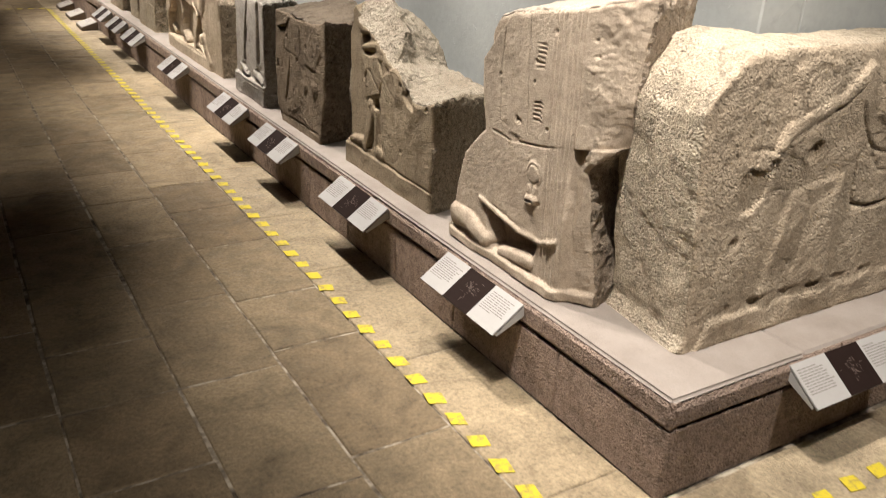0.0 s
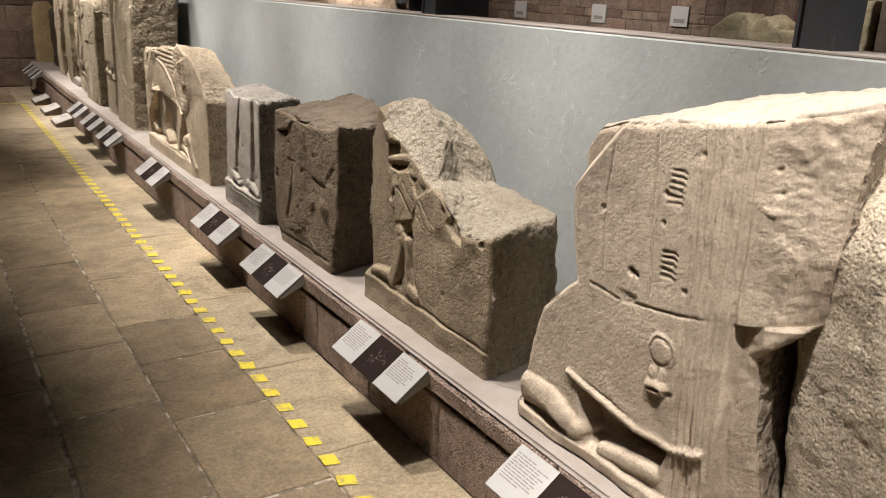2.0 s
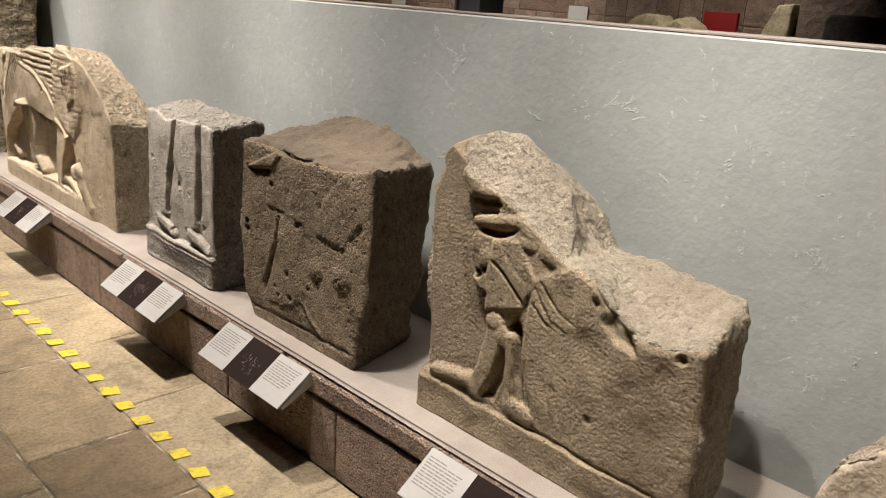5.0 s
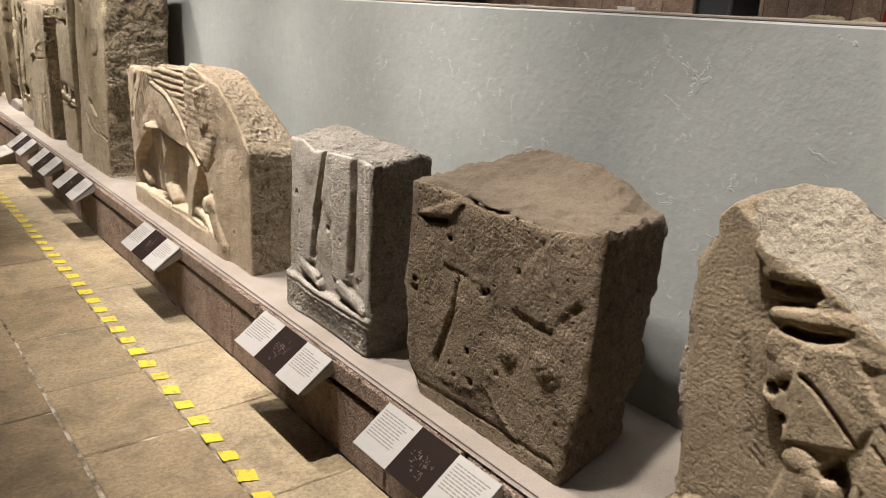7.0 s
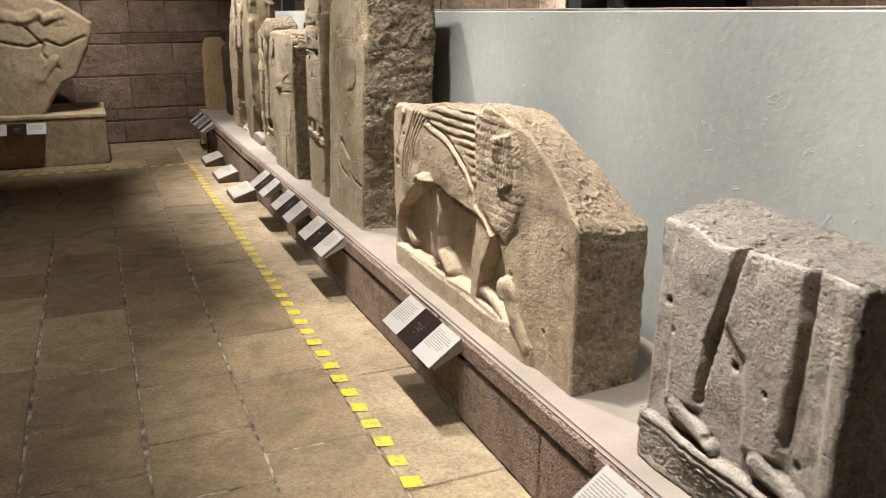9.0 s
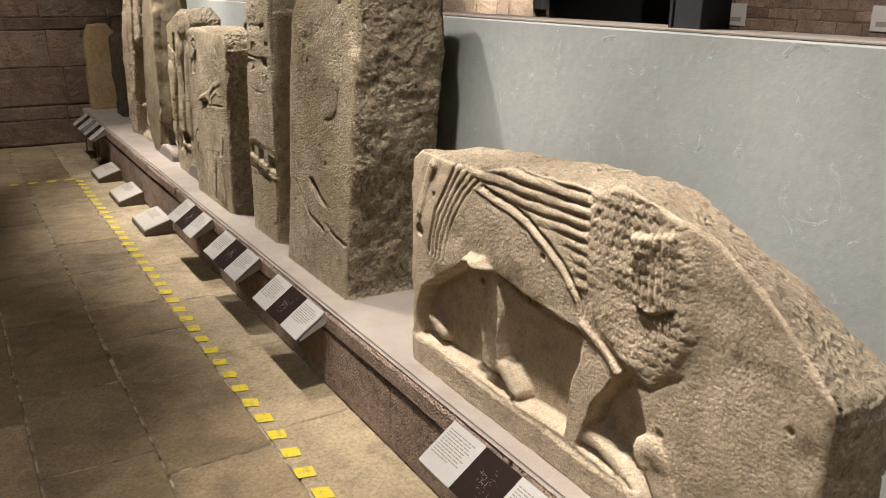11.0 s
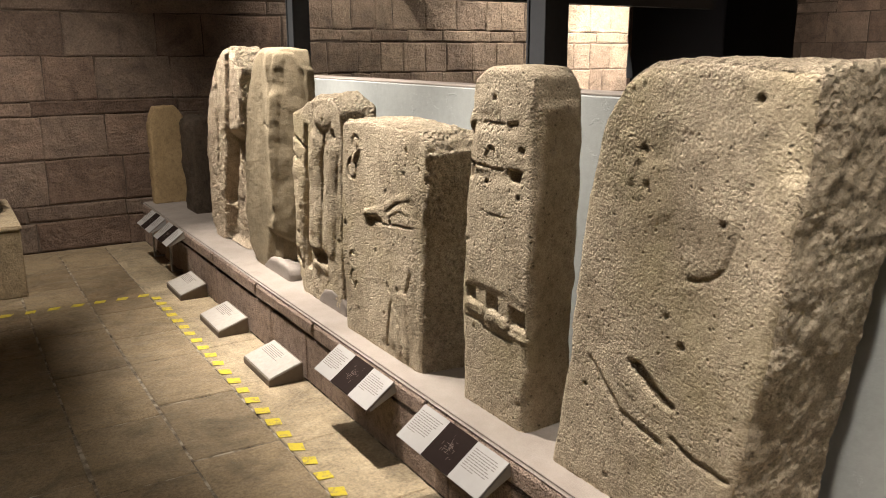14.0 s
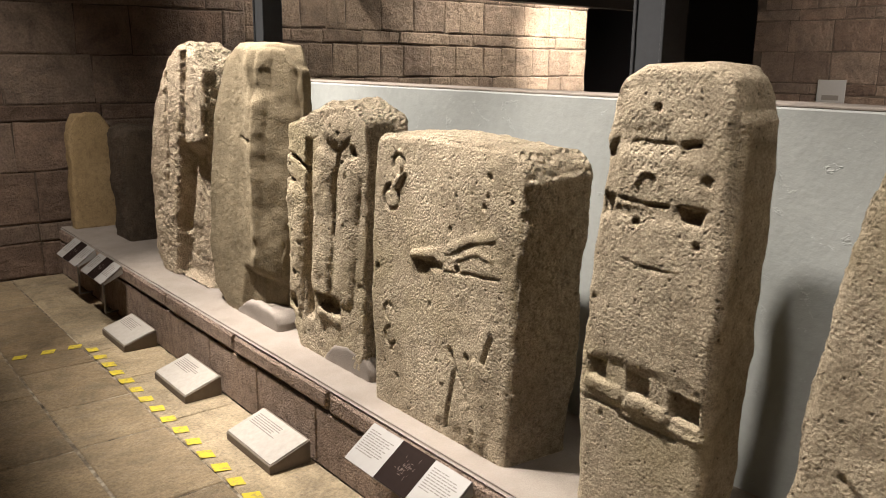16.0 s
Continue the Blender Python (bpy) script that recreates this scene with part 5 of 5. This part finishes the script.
def wedge_label(y0, y1, seed):
    ob = empty("wedge_label", (1.52, y0, 0.0), "grey stone wedge on the floor carrying a white text panel", "label", "wedge labels on the floor")
    w = y1 - y0
    bm = bmesh.new()
    a = [(0.0, 0.0), (0.185, 0.0), (0.185, 0.100), (0.0, 0.038)]
    vs = [bm.verts.new((x, y, z)) for y in (0.0, w) for x, z in a]
    for q in ((0, 1, 2, 3), (7, 6, 5, 4), (0, 4, 5, 1), (1, 5, 6, 2), (2, 6, 7, 3), (3, 7, 4, 0)):
        bm.faces.new([vs[i] for i in q])
    bmesh.ops.recalc_face_normals(bm, faces=bm.faces)
    bmesh.ops.bevel(bm, geom=list(bm.edges), offset=0.003, segments=1, affect="EDGES")
    part("block", bm, M["wedge"], ob)
    slope = math.atan2(0.062, 0.185)
    for name, (s0, s1, h0, h1), mat, label in (("panel", (0.008, 0.186, 0.0, 0.004), "card", "off-white text panel"),):
        bm = box(s0, s1, 0.006, w - 0.006, h0, h1)
        for v in bm.verts:
            s, h = v.co.x, v.co.z
            v.co.x, v.co.z = s * math.cos(slope) - h * math.sin(slope), 0.038 + s * math.sin(slope) + h * math.cos(slope)
        panel = part(name, bm, M[mat], ob, label)
    rng = random.Random(seed)
    bm = bmesh.new()
    for k in range(6):
        s = 0.10 + 0.011 * k
        box(s, s + 0.004, w * rng.uniform(0.35, 0.5), w * 0.92, 0.004, 0.0045, 0, bm)
    for v in bm.verts:
        s, h = v.co.x, v.co.z
        v.co.x, v.co.z = s * math.cos(slope) - h * math.sin(slope), 0.038 + s * math.sin(slope) + h * math.cos(slope)
    part("text_print", bm, M["text"], panel)["kind"] = "stuff"
    return ob


wedge_label(10.80, 11.20, 1)
wedge_label(11.66, 12.06, 2)
wedge_label(12.53, 12.92, 3)

# ---- the strip lamp and the spotlights ----
lamp = empty("strip_lamp", (4.3, 0, 2.36), "long open fluorescent strip lamp, switched on", "lamp")
part("housing", box(-0.09, 0.09, 10.2, 14.38, 0.03, 0.075, 0.006), M["white"], lamp, "white sheet metal housing")
bm = bmesh.new()
prof = [(0.02, 0.03), (0.09, -0.035), (0.094, -0.033), (0.03, 0.03)]
ends = [[bm.verts.new((x, y, z)) for x, z in prof] for y in (10.2, 14.38)]
for k in range(4):
    bm.faces.new((ends[0][k], ends[0][(k + 1) % 4], ends[1][(k + 1) % 4], ends[1][k]))
bm.faces.new(ends[0]), bm.faces.new(ends[1][::-1])
bmesh.ops.recalc_face_normals(bm, faces=bm.faces)
part("reflector", bm, M["white"], lamp, "white slanted reflector")
for y0, y1 in ((10.3, 11.6), (12.1, 12.9), (14.1, 14.34)):
    part("tube", rod((0, y0, 0.0), (0, y1, 0.0), 0.018, 12), M["tube"], lamp, "glowing tube")
    for y in (y0 + 0.01, y1 - 0.01):
        part("tube_holder", box(-0.012, 0.012, y - 0.008, y + 0.008, -0.02, 0.03), M["white"], lamp)
for y in (10.9, 13.6):
    part("hanger", rod((0, y, 0.06), (0, y, CEILING - 2.36), 0.006, 8), M["steel"], lamp)


def spotlight(eye, target):
    ob = empty("spotlight", (0, 0, 0), "small black ceiling spotlight on a short stem, added out of view", "lamp", "ceiling spotlights")
    ob.location = eye
    part("stem", rod((0, 0, 0.06), (0, 0, CEILING - eye[2]), 0.008, 8), M["steel"], ob)
    d = (Vector(target) - Vector(eye)).normalized()
    part("housing", rod(d * -0.16, d * -0.02, 0.05, 16), M["steel"], ob)
    return ob


# housings for the plinth row and for the added fill spots
for (x, y), aim, watts, degrees in SPOTS + FILL_SPOTS:
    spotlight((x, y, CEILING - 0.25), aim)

# ---- the far aisle seen above the partition ----
aisle = empty("aisle_plinth", (8.5, 6.6, 0.0), "plain stone plinth along the far aisle wall", "plinth")
part("body", box(-0.15, 0.44, -0.64, 1.5, -0.012, 0.85, 0.01), M["border"], aisle)
thing("stone_pier", box(8.50, 8.945, 4.92, 5.93, -0.01, CEILING, 0.012), M["ashlar"], "plain brown stone pier against the far aisle wall", "pier", kind="structure")
thing("low_stone_base", box(8.14, 8.49, 4.84, 5.60, -0.01, 0.85, 0.01), M["border"], "plain stone base in front of the brown pier", "plinth")
stone("pale_far_block", (8.42, 7.95, 0.85), "x", carved_block(0.95, 0.4, [(0, 0.42), (0.2, 0.60), (0.5, 0.64), (0.62, 0.52), (0.8, 0.62), (1, 0.50)], cell=0.02, rounding=0.06, rough=(0.02, 0.01), seed=31, pits=4), M["cream"], "cream broken stone block in the far aisle", group="")
stone("pale_far_block", (8.42, 6.97, 0.85), "x", carved_block(0.90, 0.4, [(0, 0.46), (0.3, 0.48), (1, 0.46)], cell=0.02, rounding=0.04, seed=32, pits=4), M["cream"], "cream long stone block in the far aisle", group="")
stone("upright_far_block", (8.42, 6.33, 0.85), "x", carved_block(0.36, 0.3, [(0, 0.55), (0.35, 0.80), (1, 0.82)], left=[(0, 0.0), (0.8, 0.14)], right=[(0, 0.36)], cell=0.02, rounding=0.015, seed=34, pits=0), M["cream"], "cream slanting slab beside the brown pier", group="")
stone("dark_far_block", (8.16, 5.54, 0.85), "x", carved_block(0.64, 0.3, [(0, 0.70), (0.1, 0.74), (1, 0.73)], cell=0.02, rounding=0.02, rough=(0.008, 0.006), seed=33, pits=8), M["slate"], "dark grey carved block in front of the brown pier", group="")
banner = thing("red_banner", box(8.90, 8.945, 6.75, 7.15, 1.25, 1.55, 0.004), M["red"], "dark red panel on the far aisle wall", "panel")
for y, z in ((10.45, 1.22), (12.35, 1.20), (8.9, 1.25)):
    sign = thing("wall_sign", box(8.925, 8.945, y - 0.15, y + 0.15, z, z + 0.26, 0.003), M["white"], "white printed sign on the reddish wall", "sign", "white wall signs")
    part("printed_bar", box(8.921, 8.9245, y - 0.09, y + 0.09, z + 0.05, z + 0.10), M["text"], sign)

# ---- floor tape ----
tape = empty("floor_tape", (0, 0, 0), "worn yellow dashed safety tape on the floor", "floor tape")
rng = random.Random(5)
bm0 = bmesh.new()
quad = [(-0.034, -0.023), (0.025, -0.045), (0.034, 0.023), (-0.025, 0.045)]
vs = [bm0.verts.new((x, y, z)) for z in (0.0, 0.0012) for x, y in quad]
for q in ((3, 2, 1, 0), (4, 5, 6, 7), (0, 1, 5, 4), (1, 2, 6, 5), (2, 3, 7, 6), (3, 0, 4, 7)):
    bm0.faces.new([vs[i] for i in q])
dash = mesh_of("dash", bm0, M["yellow"])


def put_dash(x, y, turn=0.0):
    ob = new("dash", dash)
    ob.parent = tape
    ob.matrix_basis = pose(x + rng.uniform(-0.003, 0.003), y, 0.0045, 0, 0, turn + rng.uniform(-6, 6)) @ Matrix.Diagonal((rng.uniform(0.9, 1.08), rng.uniform(0.85, 1.05), 1, 1))


y = 1.32
while y < 12.74:
    put_dash(1.395, y)
    y += 0.142
x = 1.33
while x > -0.5:
    put_dash(x, 12.79, 90)
    x -= 0.142
x = 1.50
while x < 3.2:
    put_dash(x, 1.29, 90)
    x += 0.142

# ---- pieces: floor slabs, border, plinth facing, ashlar ----


def piece_mesh(w, d, h, mat, seed, bevel=0.004, jag=0.003):
    """A slab w by d by h with slightly uneven sides and a soft upper edge, its top at z = 0."""
    rnd = random.Random(seed)
    bm = bmesh.new()
    low, high = [], []
    for (sx, sy) in ((-1, -1), (0, -1), (1, -1), (1, 0), (1, 1), (0, 1), (-1, 1), (-1, 0)):
        jx, jy = rnd.uniform(-jag, jag), rnd.uniform(-jag, jag)
        low.append(bm.verts.new((sx * w / 2 + jx, sy * d / 2 + jy, -h)))
        high.append(((sx * w / 2 + jx), (sy * d / 2 + jy), sx, sy))
    mid = [bm.verts.new((x, y, -bevel)) for x, y, sx, sy in high]
    top = [bm.verts.new((x - sx * bevel * 1.3, y - sy * bevel * 1.3, rnd.uniform(-0.0008, 0.0008))) for x, y, sx, sy in high]
    for a, b in ((low, mid), (mid, top)):
        for k in range(8):
            bm.faces.new((a[k], a[(k + 1) % 8], b[(k + 1) % 8], b[k]))
    bm.faces.new(top)
    me = bpy.data.meshes.new("slab")
    bm.to_mesh(me)
    bm.free()
    me.materials.append(mat)
    return me


rng = random.Random(11)
cache = {}


def lay(name, parent, m, w, d, h, mat, key, bevel=0.004, jag=0.003):
    k = (key, round(w, 2), round(d, 2), rng.randrange(3))
    if k not in cache:
        cache[k] = piece_mesh(w, d, h, mat, hash(k[1:]) % 9973, bevel, jag)
    ob = new(name, cache[k])
    ob.parent = parent
    ob.matrix_basis = m
    return ob


columns = [-0.60, -0.19, 0.205, 0.605, 0.985, 1.365]
KNOWN = {2: (3.22, 7.30, 7.785, 8.565, 9.015), 3: (2.79, 3.455, 7.03, 7.535, 8.12, 8.745, 9.59), 4: (2.89, 4.52, 6.80, 7.435, 7.94, 8.68, 9.18, 9.61)}
for c in range(len(columns) - 1):
    x0, x1 = columns[c], columns[c + 1]
    joints = [-0.9 + rng.uniform(0, 0.4)]
    for goal in (*KNOWN.get(c, ()), END):
        while goal - joints[-1] > 0.86:
            joints.append(joints[-1] + min(rng.choice((0.46, 0.55, 0.63, 0.72)), goal - joints[-1] - 0.40))
        joints.append(goal)
    for y, y1 in zip(joints, joints[1:]):
        lay("slab", floor, pose((x0 + x1) / 2, (y + y1) / 2, rng.uniform(-0.001, 0.0015), rng.uniform(-0.15, 0.15), rng.uniform(-0.15, 0.15)), x1 - x0 - 0.009, y1 - y - 0.010, 0.03, M["slab"], "f", 0.004, 0.004)
y = 1.2
while y < END - 0.1:
    d = min(rng.choice((0.50, 0.62, 0.75, 0.9)), END - y)
    lay("border_slab", floor, pose(1.545, y + d / 2, 0.002), 0.352, d - 0.005, 0.03, M["border"], "b")
    y += d
x = 1.365
while x < 3.4:
    lay("border_slab", floor, pose(x + 0.35, 1.36, 0.001), 0.695, 0.31, 0.03, M["border"], "b")
    x += 0.70
bm = bmesh.new()
for i in range(7):
    for j in range(28):
        box(-3.2 + 0.372 * i, -3.2 + 0.372 * i + 0.364, -3.0 + 0.62 * j, -3.0 + 0.62 * j + 0.612, -0.03, -0.001, 0, bm)
for i in range(18):
    for j in range(3):
        box(1.37 + 0.40 * i, 1.37 + 0.40 * i + 0.392, -2.9 + 0.69 * j + 2.0 * 0, -2.9 + 0.69 * j + 0.682, -0.03, -0.001, 0, bm)
rest = part("slab_field", bm, M["slab_field"], floor)
rest["kind"] = "stuff"

# plinth facing along y, then along x at the end
y = 1.53
while y < END - 0.1:
    d = min(rng.choice((0.52, 0.68, 0.85)), END - y)
    lay("face_block", plinth, pose(FRONT, y + d / 2, 0.125, 0, -90, 0), 0.246, d - 0.006, 0.04, M["plinth"], "p", 0.004, 0.002)
    y += d
y = 1.53
while y < END - 0.1:
    d = min(rng.choice((0.85, 1.1, 1.3)), END - y)
    lay("coping_block", plinth, pose(FRONT - 0.005, y + d / 2, 0.302, 0, -90, 0), 0.088, d - 0.005, 0.04, M["plinth"], "c", 0.012, 0.005)
    y += d
x = FRONT
while x < 3.9:
    d = min(rng.choice((0.62, 0.8)), 4.0 - x)
    lay("face_block", plinth, pose(x + d / 2, 1.53, 0.125, 90, 0, 0), d - 0.006, 0.246, 0.04, M["plinth"], "q", 0.004, 0.002)
    lay("coping_block", plinth, pose(x + d / 2, 1.525, 0.302, 90, 0, 0), d - 0.004, 0.088, 0.04, M["plinth"], "r", 0.012, 0.005)
    x += d

# ashlar: courses by height, large blocks near the corner and smaller ones beyond
LARGE = [0.0, 0.26, 0.40, 0.78, 1.14, 1.26, 1.62, 1.98, 2.10, 2.50, 2.90, 3.30, CEILING]
SMALL = [1.18, 1.45, 1.75, 1.87, 2.18, 2.50, 2.85, 3.20, CEILING]


def ashlar_courses(x0, x1, courses, widths, mat, key):
    for z0, z1 in zip(courses, courses[1:]):
        x = x0
        while x < x1 - 0.01:
            w = rng.choice(widths) * (1.6 if z1 - z0 < 0.15 else 1.0)
            w = x1 - x if x1 - x - w < 0.15 else w
            lay("ashlar_block", wall_north, pose(x + w / 2, END + 0.002 - rng.uniform(0, 0.006), (z0 + z1) / 2, 90, 0, 0), w - 0.007, z1 - z0 - 0.007, 0.05, mat, key, 0.009, 0.008)
            x += w


ashlar_courses(-1.0, 3.3, LARGE, (0.40, 0.50, 0.62, 0.74), M["ashlar"], "n")
ashlar_courses(3.3, 7.52, SMALL, (0.20, 0.26, 0.32, 0.38), M["ashlar_pale"], "np")
for z0, z1 in ((1.0, 1.3), (1.3, 1.42), (1.42, 1.75), (1.75, 2.08), (2.08, 2.2), (2.2, 2.55)):
    y = 5.0
    while y < 13.2:
        d = min(rng.choice((0.3, 0.4, 0.5)), 13.3 - y)
        lay("ashlar_block", wall_aisle, pose(8.95, y + d / 2, (z0 + z1) / 2, 0, -90, 0), z1 - z0 - 0.012, d - 0.012, 0.05, M["ashlar"], "w", 0.006, 0.007)
        y += d
